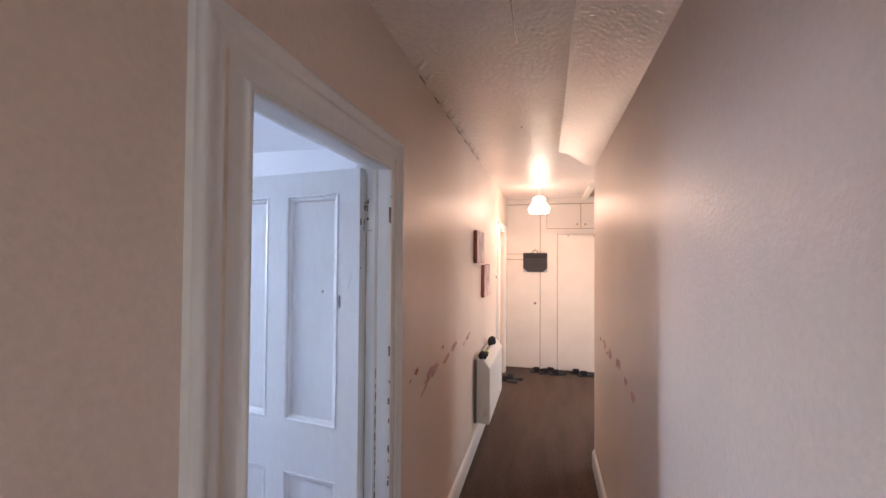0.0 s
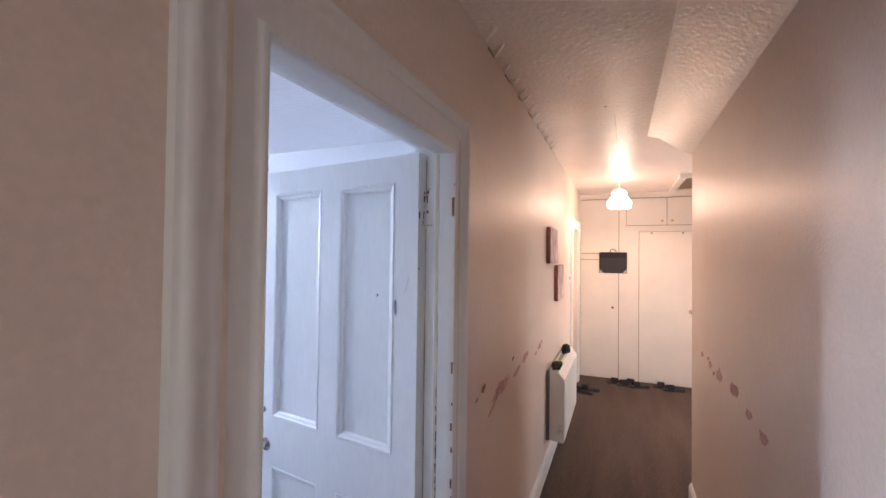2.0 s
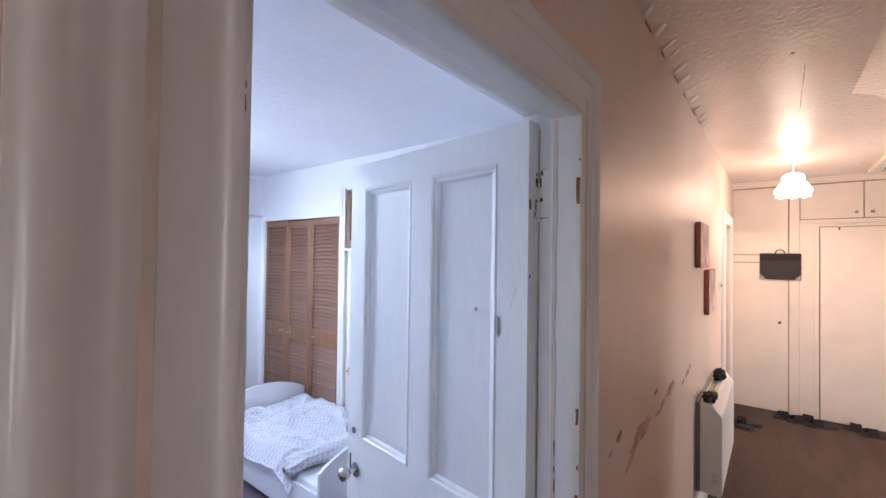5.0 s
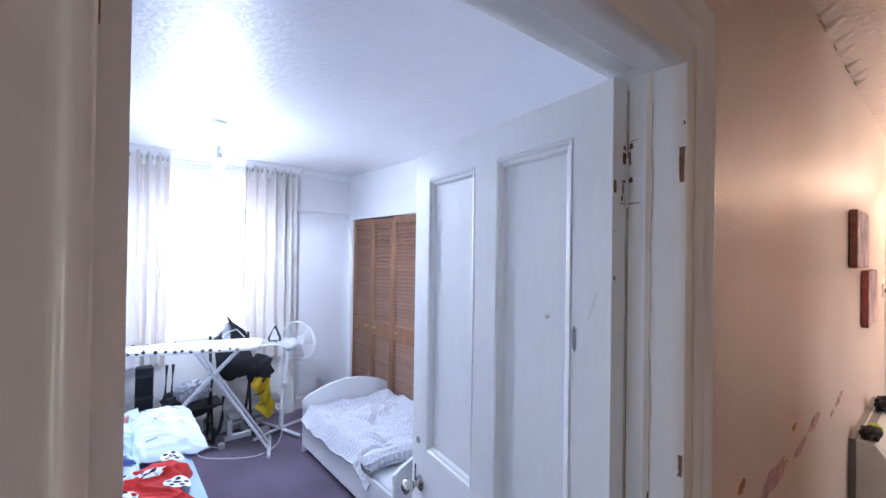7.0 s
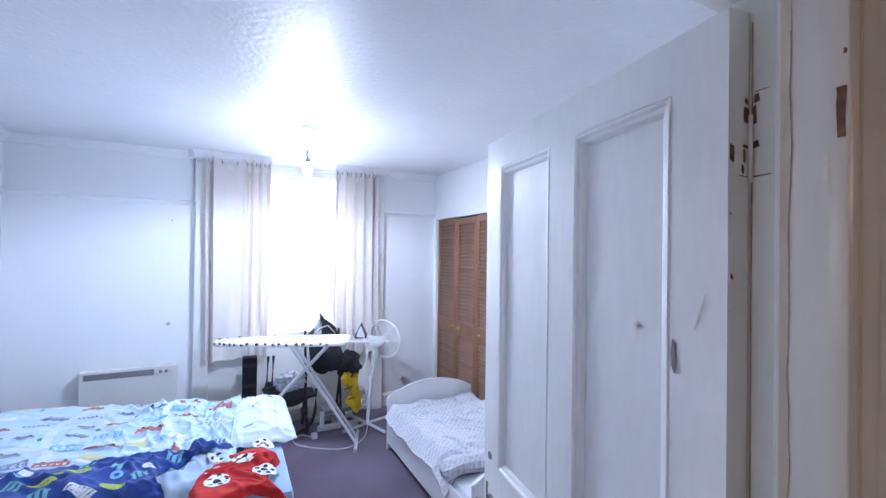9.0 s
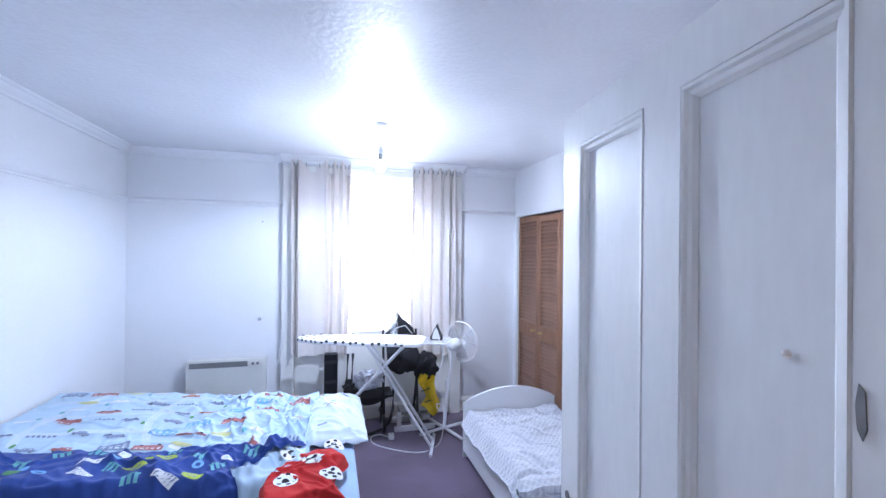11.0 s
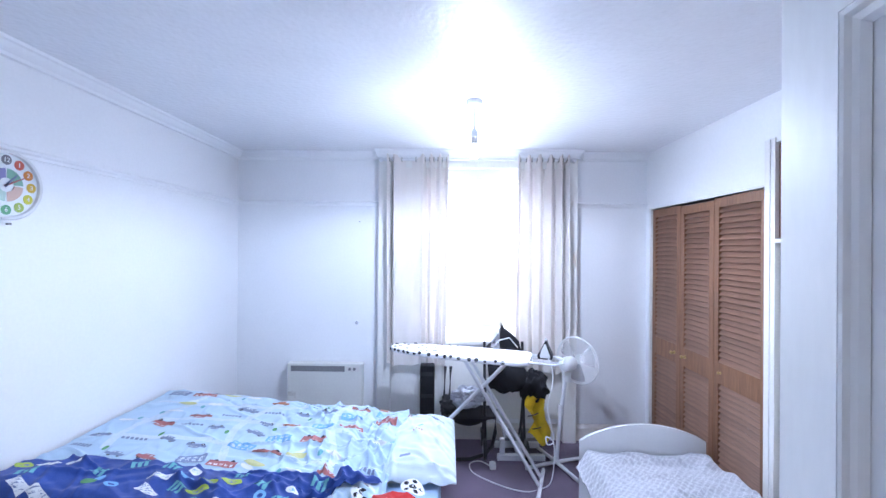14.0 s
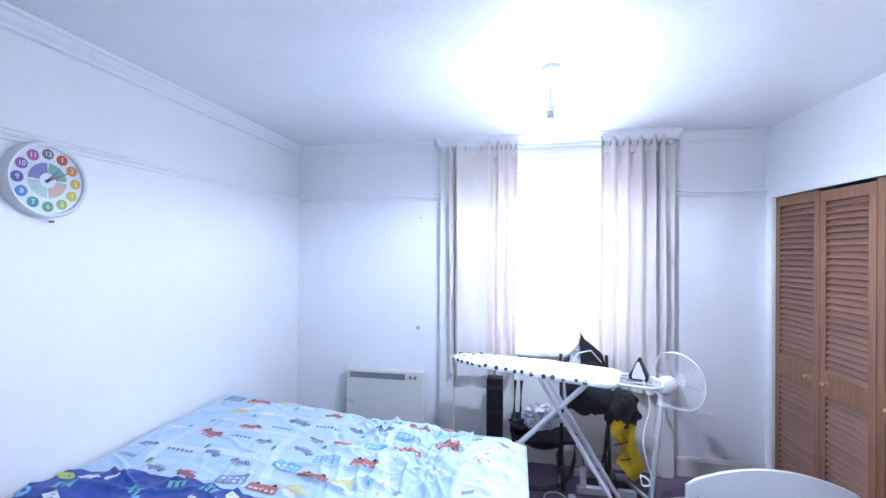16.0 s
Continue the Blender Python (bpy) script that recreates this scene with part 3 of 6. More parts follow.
def ribbon(x0, x1, y, z0, z1, seed, wave):
    """A strip on the lining from x0 to a wavy edge near x1."""
    def f(u, v):
        z = z0 + (z1 - z0) * u
        k = noise.noise(Vector((z * 7, seed, 0))) + 0.5 * noise.noise(Vector((z * 26, seed, 2)))
        return Vector((x0 + (x1 - x0 + wave * k) * v, y, z))
    return sheet(f, 110, 1, 0.0005)


def wavy_line(x, y, z0, z1, seed, wave, width):
    def f(u, v):
        z = z0 + (z1 - z0) * u
        k = noise.noise(Vector((z * 7, seed, 0))) + 0.5 * noise.noise(Vector((z * 26, seed, 2)))
        t = noise.noise(Vector((z * 14, seed + 5, 1)))
        return Vector((x + wave * k + width * (0.35 + max(0, t)) * (v - 0.5), y, z))
    return sheet(f, 110, 1, 0.0004)


# one brown for the varnish line, ceiling cracks and shade painted into gaps
M_VARNISH_SHADE = mat("varnish_and_gap_shade", (0.40, 0.29, 0.20), 0.6, var=0.4, var_scale=14, fine=0.2)
solid("trim_yellowed_strip", ribbon(-0.7145, -0.7035, DY1 - 0.0006, FL + 0.02, DZ - 0.002, 3.0, 0.004), M_YELLOWED, "yellowed strip along the rebate of the door lining", "door frame")
solid("varnish_line", wavy_line(-0.7035, DY1 - 0.0013, 0.2, 1.94, 3.0, 0.004, 0.0026), M_VARNISH_SHADE, "brown wavy varnish line along the door lining", "paint crack", kind="")
# solid strip, paints the gap's shade beside the leaf
solid("hinge_gap", boxes((-0.7668, -0.7652, 1.6078, 1.6096, FL + 0.01, 1.99)), M_VARNISH_SHADE, "brown strip that paints the shade between the door edge and lining", "door gap", kind="structure")
for z, h, w, xo in ((1.836, 0.03, 0.006, 0.0), (1.868, 0.014, 0.008, 0.002), (1.80, 0.012, 0.010, 0.0), (1.757, 0.003, 0.026, 0.002), (1.884, 0.002, 0.02, 0.004)):
    solid("hinge_scar", patch([(-0.766 + xo, DY1 + 0.0335, z), (-0.766 + xo + w, DY1 + 0.0335, z + 0.002), (-0.766 + xo + w * 0.8, DY1 + 0.0335, z + h), (-0.765 + xo, DY1 + 0.0335, z + h * 0.85)], (0, -1, 0), 0.001), M_WEAR, "dark scar round the painted door hinge", "paint chip", kind="", group="scars round the hinge")
M_CRACK = mat("dark_paint_crack", (0.05, 0.038, 0.025), 0.8, var=0.3, var_scale=30)
z = 0.60
while z < 1.22:
    h, w = rng.uniform(0.012, 0.05), rng.uniform(0.0016, 0.0034)
    pts = [(-0.7048 - w * rng.uniform(0.3, 1), DY1 - 0.0018, z + h * k) for k in (0, 0.3, 0.7, 1)] + [(-0.7048 + w * rng.uniform(0.1, 0.6), DY1 - 0.0018, z + h * k) for k in (1, 0.6, 0.2)]
    solid("paint_crack", patch(pts, (0, -1, 0), 0.0005), M_CRACK, "dark crack in the door lining paint", "paint crack", kind="", group="cracks in the door lining")
    z += h + rng.uniform(0.004, 0.022)

# lobby end: cupboard fronts and the flush door
d2 = thing("door_2", (0.445, EY, FL), "flush cream door with a round knob, closed", "door", kind="structure")
part("leaf", boxes((0.107, 0.787, EY - 0.034, EY + 0.004, FL + 0.012, 2.015), bevel=0.003), M_CREAM, d2)
knob(d2, (0.722, EY - 0.034, 0.965), (0, -1, 0), 0.026, M_CHROME, "round nickel knob")
for x in (0.25, 0.62):
    part("coat_hook", boxes((x, x + 0.012, EY - 0.045, EY - 0.034, 1.985, 2.01), bevel=0.002), M_DARK, d2)
solid("door_frame_end", boxes((-0.145, -0.06, EY - 0.012, EY + 0.03, FL, 2.48), (-0.058, 0.098, EY - 0.004, EY + 0.03, FL, 2.058), (0.06, 0.099, EY - 0.018, EY - 0.004, FL, 2.055), (0.796, 0.87, EY - 0.02, EY + 0.03, FL, 2.055), (0.1, 0.795, EY - 0.02, EY + 0.03, 2.022, 2.055), (0.872, 1.55, EY - 0.004, EY + 0.03, FL, 2.058), (-0.058, 1.55, EY - 0.004, EY + 0.03, 2.06, 2.10), (-0.058, 0.056, EY - 0.022, EY - 0.004, FL, FL + 0.13)), M_CREAM, "cream painted door frame and panelling", "door frame")
solid("cupboard_head_rail", boxes((HX0, 1.55, EY - 0.03, EY + 0.03, 2.487, HC), (HX0, -0.66, EY - 0.012, EY + 0.03, FL, 2.487)), M_CREAM, "cream painted rail above the cupboards", "trim")
# brown sheet behind the fronts, its colour stands for shade in their gaps
solid("cupboard_interior", boxes((-0.66, -0.146, EY + 0.010, EY + 0.028, FL, 2.486), (-0.058, 1.0, EY + 0.010, EY + 0.028, 2.101, 2.486), (0.099, 0.796, EY + 0.010, EY + 0.028, FL, 2.022)), mat("gap_shade_brown", (0.40, 0.30, 0.23), 0.8), "brown sheet that puts shade into the gaps round the doors", "cupboard")
cup = thing("built_in_cupboard", (-0.40, EY, FL), "tall cream flush cupboard with a keyhole, closed", "cupboard")
part("door", boxes((-0.655, -0.156, EY - 0.016, EY + 0.006, FL + 0.01, 1.625), bevel=0.002), M_CREAM, cup)
part("upper_door", boxes((-0.655, -0.156, EY - 0.016, EY + 0.006, 1.722, 2.474), bevel=0.002), M_CREAM, cup)
part("rail", boxes((-0.655, -0.15, EY - 0.010, EY + 0.006, 1.635, 1.712), bevel=0.002), M_CREAM, cup)
part("keyhole", lathe([(0.016, 0), (0.016, 0.004), (0.006, 0.006), (0, 0.0062)], (-0.227, EY - 0.016, 0.965), (0, -1, 0), 16), M_WEAR, cup, "dark metal keyhole plate")
for x0, x1, kx in ((-0.052, 0.436, 0.385), (0.446, 0.95, 0.502)):
    c = thing("overhead_cupboard", ((x0 + x1) / 2, EY, 2.11), "cream overhead cupboard door with a round knob", "cupboard", group="overhead cupboards")
    part("door", boxes((x0, x1, EY - 0.016, EY + 0.006, 2.110, 2.474), bevel=0.002), M_CREAM, c)
    knob(c, (kx, EY - 0.016, 2.165), (0, -1, 0), 0.015, M_BRASS, "small brass knob")

# loft hatch
hx0, hx1, hy0, hy1 = 0.44, 1.10, 5.30, 6.40
hat = thing("loft_hatch", (0.77, 5.85, HC), "cream framed loft hatch with a dark recessed panel", "hatch")
part("frame", boxes((hx0, hx0 + 0.07, hy0, hy1, HC - 0.045, HC), (hx1 - 0.07, hx1, hy0, hy1, HC - 0.045, HC), (hx0 + 0.07, hx1 - 0.07, hy0, hy0 + 0.07, HC - 0.045, HC), (hx0 + 0.07, hx1 - 0.07, hy1 - 0.07, hy1, HC - 0.045, HC), bevel=0.006), M_CREAM, hat)
part("panel", boxes((hx0 + 0.07, hx1 - 0.07, hy0 + 0.07, hy1 - 0.07, HC - 0.012, HC - 0.004)), M_STILE, hat, "brown wooden hatch board")

# lobby side door
d3 = thing("door_3", (HX0 - 0.06, 5.84, FL), "closed white side door in the lobby", "door", kind="structure")
part("leaf", boxes((HX0 - 0.10, HX0 - 0.05, 5.44, 6.24, FL + 0.008, 2.03)), M_GLOSS, d3)
part("door_closer", boxes((HX0 + 0.02, HX0 + 0.06, 5.47, 5.53, 1.99, 2.05), bevel=0.006), M_PLASTIC, d3, "small white bracket")
sw = thing("light_switch", (HX0, 5.20, 1.42), "cream plastic light switch on the hall wall", "switch")
part("plate", boxes((HX0, HX0 + 0.010, 5.155, 5.245, 1.375, 1.465), bevel=0.003), M_PLASTIC, sw)
part("rocker", boxes((HX0 + 0.010, HX0 + 0.017, 5.19, 5.21, 1.405, 1.435), bevel=0.002), M_WEAR, sw, "brown rocker")

# hall pendant lamp
lp = thing("pendant_lamp", (-0.149, 5.40, HC), "lit hall pendant with a frilled white glass shade", "lamp")
part("ceiling_rose", lathe([(0.045, 0), (0.045, -0.012), (0.03, -0.022), (0.008, -0.026), (0, -0.026)], (-0.149, 5.40, HC)), M_PLASTIC, lp, smooth=True)
part("cord", tube([(-0.149, 5.40, HC - 0.02), (-0.149, 5.40, 2.42)], 0.0035, 6), M_PLASTIC, lp)


def frill(u, v):
    t = 2 * math.pi * u
    r, z = [(0.045, 2.425), (0.075, 2.405), (0.080, 2.385), (0.072, 2.365), (0.105, 2.325), (0.128, 2.285), (0.126, 2.265), (0.108, 2.245), (0.118, 2.225)][round(v * 8)]
    r *= 1 + 0.06 * v * math.cos(8 * t)
    return Vector((-0.149 + r * math.cos(t), 5.40 + r * math.sin(t), z - 0.008 * v * math.cos(8 * t)))


shade = part("shade", sheet(frill, 64, 8, 0.003), M_SHADE, lp, "glowing frilled glass shade", smooth=True)
shade.visible_shadow = False

# hall storage heater
def heater_hall():
    x0, x1, y0, y1, z0, z1 = HX0 + 0.012, -0.53, 3.65, 4.65, 0.215, 0.765
    h = thing("wall_heater", (-0.6, 4.15, z0), "cream enamel convector heater fixed to the hall wall", "heater")
    part("back_plate", boxes((HX0, x0 + 0.012, y0 + 0.01, y1 - 0.01, z0, z1), bevel=0.002), M_GRILLE, h, "dark back plate")
    case = [(x0 + 0.014, z0 + 0.01), (x0 + 0.014, z1), (x1 - 0.062, z1), (x1 - 0.050, z1 - 0.004), (x1 - 0.004, z1 - 0.062), (x1, z1 - 0.072), (x1, z0 + 0.012), (x1 - 0.012, z0)]
    bm = extrude_profile([(a - HX0, b) for a, b in case], [((HX0, y0, 0), (1, 0, 0), (0, 0, 1)), ((HX0, y1, 0), (1, 0, 0), (0, 0, 1))])
    bmesh.ops.bevel(bm, geom=[e for e in bm.edges if abs(e.verts[0].co.y - e.verts[1].co.y) < 1e-5], offset=0.004, segments=2, affect="EDGES")
    part("casing", bm, M_HEATER, h)
    part("end_seam", boxes((x1 - 0.056, x1 - 0.053, y0 - 0.0015, y0 + 0.001, z0 + 0.005, z1 - 0.01)), M_SKIRT, h)
    part("front_outlet", patch([(x1 - 0.040, y0 + 0.05, z1 - 0.017), (x1 - 0.040, y1 - 0.05, z1 - 0.017), (x1 - 0.014, y1 - 0.05, z1 - 0.050), (x1 - 0.014, y0 + 0.05, z1 - 0.050)], (0.78, 0, 0.62), 0.0015), M_SKIRT, h, "pale slotted warm air outlet")
    part("top_grille", boxes((x0 + 0.025, x1 - 0.072, y0 + 0.04, y1 - 0.04, z1 - 0.002, z1 + 0.003)), M_GRILLE, h, "dark top grille")


heater_hall()


def lump(name, centre, r, material, label, category, seed, squash=(1, 1, 1), group="", rough=0.28, freq=2.2, sub=4):
    """A soft, uneven bundle."""
    bm = bmesh.new()
    bmesh.ops.create_icosphere(bm, subdivisions=sub, radius=1)
    o = Vector((seed * 3.1, seed * 1.7, seed))
    for v in bm.verts:
        d = v.co.normalized()
        k = 1 + rough * noise.noise(d * freq + o) + rough * 0.5 * noise.noise(d * freq * 3 + o)
        v.co = Vector(centre) + Vector((d.x * squash[0], d.y * squash[1], max(d.z, -0.75) * squash[2])) * r * k
    ob = solid(name, bm, material, label, category, kind="", group=group, smooth=True)
    return ob


lump("glove", (-0.60, 3.74, 0.792), 0.05, M_BLACK, "dark crumpled glove on the hall heater", "glove", 3, (0.8, 1.5, 0.6), rough=0.35)
lump("glove_cuff", (-0.595, 3.86, 0.786), 0.035, M_LIME, "yellow-green cuff of a work glove on the heater", "glove", 6, (0.8, 1.3, 0.55), rough=0.4)
lump("glove", (-0.60, 4.32, 0.805), 0.055, M_BLACK, "dark crumpled glove on the hall heater", "glove", 8, (0.7, 1.3, 0.8), rough=0.35)

# pictures on the hall wall
for (y0, y1, z0, z1), col in (((3.60, 4.02, 1.605, 1.89), (0.30, 0.11, 0.08)), ((4.04, 4.46, 1.27, 1.585), (0.34, 0.10, 0.09))):
    m = mat("canvas_print", col, 0.7, var=0.6, var_scale=6, fine=0.15)
    pc = thing("canvas_picture", (HX0, (y0 + y1) / 2, z0), "small brown-red canvas picture on the hall wall", "picture", group="hall pictures")
    part("canvas", boxes((HX0 + 0.004, HX0 + 0.032, y0, y1, z0, z1), bevel=0.002), m, pc)
    part("print", boxes((HX0 + 0.032, HX0 + 0.034, y0 + 0.004, y1 - 0.004, z0 + 0.004, z1 - 0.004)), mat("faded_print", (0.50, 0.38, 0.36), 0.6, var=0.5, var_scale=9, fine=0.15), pc, "faded pink-grey print")
    part("backing", boxes((HX0, HX0 + 0.004, y0 + 0.01, y1 - 0.01, z0 + 0.01, z1 - 0.01)), M_WEAR, pc)

# folder bag hung on the cupboard
bag = thing("document_bag", (-0.225, EY - 0.03, 1.44), "black document bag hung from a cupboard hook", "bag")
part("body", boxes((-0.405, -0.045, EY - 0.048, EY - 0.018, 1.443, 1.735), bevel=0.008), M_BLACKP, bag)
part("flap", boxes((-0.40, -0.05, EY - 0.054, EY - 0.049, 1.655, 1.731), bevel=0.002), M_BLACK, bag)
part("handle", tube([(-0.27, EY - 0.03, 1.73), (-0.255, EY - 0.03, 1.765), (-0.225, EY - 0.03, 1.78), (-0.195, EY - 0.03, 1.765), (-0.18, EY - 0.03, 1.73)], 0.006, 6), M_BLACKP, bag)
part("hook", tube([(-0.225, EY - 0.014, 1.80), (-0.225, EY - 0.034, 1.80), (-0.225, EY - 0.036, 1.775), (-0.225, EY - 0.03, 1.765)], 0.004, 6), M_BRASS, bag)
for xa, xb in (((-0.40, -0.345), (-0.345, -0.40)), ((-0.05, -0.105), (-0.105, -0.05))):
    part("corner_patch", patch([(xa[0], EY - 0.0485, 1.446), (xa[1], EY - 0.0485, 1.446), (xa[0], EY - 0.0485, 1.50)], (0, -1, 0), 0.003), M_GREYP, bag, "grey corner patch")


def sandal(x, y, yaw, material, label):
    s = thing("sandal", (x, y, FL), label, "shoe", group="shoes on the hall floor")
    m = Matrix.Translation((x, y, FL)) @ Matrix.Rotation(radians(yaw), 4, "Z")
    bm = bmesh.new()
    out = [(-0.035, -0.12), (-0.042, -0.05), (-0.045, 0.04), (-0.042, 0.10), (-0.015, 0.13), (0.02, 0.125), (0.042, 0.09), (0.044, 0.02), (0.034, -0.06), (0.030, -0.12), (0, -0.135)]
    a = [bm.verts.new(m @ Vector((p, q, 0))) for p, q in out]
    b = [bm.verts.new(m @ Vector((p, q, 0.022 + 0.012 * (q < 0)))) for p, q in out]
    bm.faces.new(a)
    bm.faces.new(b)
    for i in range(len(a)):
        j = (i + 1) % len(a)
        bm.faces.new((a[i], a[j], b[j], b[i]))
    part("sole", bm, material, s)
    for q, w in ((0.06, 0.02), (0.02, 0.02)):
        def strap(u, v, q=q, w=w):
            t = math.pi * u
            return m @ Vector((-0.046 * math.cos(t), q + w * (v - 0.5) * 2, 0.018 + 0.060 * math.sin(t)))
        part("strap", sheet(strap, 12, 1, 0.006), M_BLACK, s)
    return s


M_SOLE = mat("dark_rubber_sole", (0.035, 0.032, 0.034), 0.7)
for x, y, yaw in ((-0.56, 5.80, 70), (-0.50, 5.92, 95), (-0.16, 6.40, 100), (-0.05, 6.36, 115), (0.04, 6.42, 75), (0.10, 6.33, 110), (0.40, 6.43, 80), (0.50, 6.36, 100)):
    sandal(x, y, yaw, M_SOLE, "dark worn sandal lying on the hall carpet")


def bare_patch(x, n, y, z, w, h, slope, seed, material):
    """A ragged flake of missing paint; slope tilts its long axis."""
    rg = random.Random(seed)
    pts = []
    for j in range(17):
        t = 2 * math.pi * j / 17
        r = rg.uniform(0.62, 1.12)
        a, b = w * r * math.cos(t), h * r * math.sin(t)
        pts.append((x, y + a, z + b + slope * a))
    solid("bare_plaster_patch", patch(pts, (n, 0, 0), 0.0010), material, "pink bare plaster patch where paint has peeled", "paint patch", kind="", group="peeled paint patches")


M_RUST = mat("orange_undercoat", (0.42, 0.19, 0.07), 0.8, var=0.3, var_scale=25)
for k, (y, z, w, h, slope, m) in enumerate(((1.995, 1.096, 0.030, 0.017, 0.25, M_RUST), (1.90, 1.075, 0.02, 0.006, 0.2, M_PLASTER), (2.28, 1.02, 0.150, 0.036, 0.05, M_PLASTER), (2.13, 0.972, 0.07, 0.014, 0.25, M_PLASTER), (2.20, 0.995, 0.02, 0.010, 0.2, M_PLASTER), (2.62, 1.015, 0.10, 0.020, 0.1, M_PLASTER), (2.85, 1.045, 0.11, 0.028, 0.12, M_PLASTER), (2.52, 1.105, 0.03, 0.012, 0.1, M_RUST), (3.36, 1.02, 0.10, 0.022, 0.1, M_PLASTER), (3.20, 0.995, 0.04, 0.012, 0.1, M_PLASTER))):
    bare_patch(HX0, 1, y, z, w, h, slope, 60 + k, m)
for k, (y, z, w, h, slope, m) in enumerate(((3.26, 1.075, 0.045, 0.020, -0.2, M_PLASTER), (3.07, 1.09, 0.03, 0.012, -0.2, M_RUST), (3.02, 1.065, 0.055, 0.024, -0.2, M_PLASTER), (2.92, 1.045, 0.03, 0.012, -0.2, M_RUST), (2.79, 1.07, 0.065, 0.036, -0.1, M_PLASTER), (2.50, 1.08, 0.085, 0.030, -0.08, M_PLASTER), (2.27, 1.05, 0.045, 0.022, -0.1, M_PLASTER), (2.09, 1.03, 0.06, 0.024, -0.1, M_PLASTER))):
    bare_patch(HX1, -1, y, z, w, h, slope, 80 + k, m)

# hairline cracks and a nail hole in the hall ceiling paper
for (x0, y0), (x1, y1), w in (((-0.178, 1.15), (-0.183, 1.80), 0.0022), ((-0.176, 3.10), (-0.171, 3.42), 0.003), ((-0.172, 3.48), (-0.166, 3.86), 0.0022)):
    ln = tube([(x0 + (x1 - x0) * k / 12 + 0.003 * noise.noise(Vector((k * 0.9, y0, 1))), y0 + (y1 - y0) * k / 12, HC - 0.0005) for k in range(13)], [w * (0.5 + 0.5 * math.sin(math.pi * k / 12)) for k in range(13)], 5)
    solid("ceiling_crack", ln, M_VARNISH_SHADE, "dark hairline crack in the ceiling paper", "paint crack", kind="", group="cracks in the hall ceiling")
solid("ceiling_nail_hole", lathe([(0.008, 0), (0.006, -0.002), (0, -0.003)], (-0.224, 2.943, HC), n=9), M_WEAR, "small brown nail hole in the hall ceiling", "nail hole", kind="")

# ripples where the ceiling paper has come loose along the wall
rg = random.Random(11)
y = 1.95
while y < 4.0:
    ln, w, h, turn = rg.uniform(0.10, 0.19), rg.uniform(0.010, 0.018), rg.uniform(0.007, 0.015), rg.uniform(-0.35, 0.1)

    def ripple(u, v, y=y, ln=ln, w=w, h=h, turn=turn):
        p, q = (u - 0.12) * ln, (v - 0.5) * 4 * w
        z = h * math.exp(-(q / w) ** 2) * math.sin(math.pi * min(1, 0.12 + 0.88 * u)) ** 0.7 * (1 - 0.6 * u)
        a = 1.0 + 0.6 * turn
        return Vector((HX0 + 0.004 + max(0, p * math.cos(a) - q * math.sin(a)), y - p * math.sin(a) - q * math.cos(a), HC + 0.0015 - z))
    solid("paper_ripple", sheet(ripple, 14, 16), M_HALLCEIL, "loose ripple of ceiling paper along the hall wall", "peeling paper", kind="", group="ripples of ceiling paper", smooth=True)
    y += rg.uniform(0.09, 0.19)
# short brown strips paint shade where the paper lifts from the wall
for k in range(7):
    y = 2.0 + 0.29 * k
    ln = rg.uniform(0.05, 0.14)
    solid("paper_gap", boxes((HX0, HX0 + 0.006, y, y + ln, HC - 0.010, HC - 0.003), bevel=0.002), M_VARNISH_SHADE, "brown strip that paints the shade under the loose ceiling paper", "paint crack", kind="", group="gaps under the ceiling paper")

# ---- bedroom: fitted wardrobe ----
def slat_mesh(name, length, material):
    bm = boxes((-length / 2, length / 2, -0.0035, 0.0035, -0.0215, 0.0215))
    bmesh.ops.rotate(bm, verts=bm.verts, cent=(0, 0, 0), matrix=Matrix.Rotation(radians(-36), 3, "X"))
    return link(name, bm, material)


def louvre_door(parent, x0, x1, z0, z1, mid=None, y=CY + 0.014, name="door"):
    """A louvred door in a frame of stiles and rails, with separate slats."""
    st, th = 0.046, 0.030
    rails = [(z0, z0 + 0.11 if mid else z0 + 0.055)] + ([mid] if mid else []) + [(z1 - 0.062, z1)]
    zs = [z for r in rails for z in r]
    d = part(name, lattice([x0, x0 + st, x1 - st, x1], zs, [(1, j) for j in range(1, len(zs) - 1, 2)], y, y + th, "xz"), M_STILE, parent)
    me = slat_mesh("slat", x1 - x0 - 2 * st, M_WOOD)
    for (_, a), (b, _) in zip(rails, rails[1:]):
        n = max(1, round((b - a) / 0.0365))
        for k in range(n):
            o = new("slat", me)
            o.parent = d
            o.location = Vector(((x0 + x1) / 2, y + th / 2 + 0.001, a + (k + 0.5) * (b - a) / n)) - base_of(parent)
    return d


wd = thing("fitted_wardrobe", (-4.0, CY, FL), "fitted wardrobe with three stained pine louvred doors, shut", "wardrobe")
for x0, x1, kx in ((CX0 + 0.004, -4.236, -4.31), (-4.231, -3.836, -4.165), (-3.831, CX1 - 0.004, -3.76)):
    d = louvre_door(wd, x0, x1, FL + 0.015, CZ - 0.006 - (0.012 if kx > -4.2 and kx < -4 else 0), (0.785, 0.925))
    k = knob(wd, (kx, CY + 0.016, 0.86), (0, -1, 0), 0.014 if kx < -4 else 0.009, M_BRASS, "small brass knob")
    k.parent = d
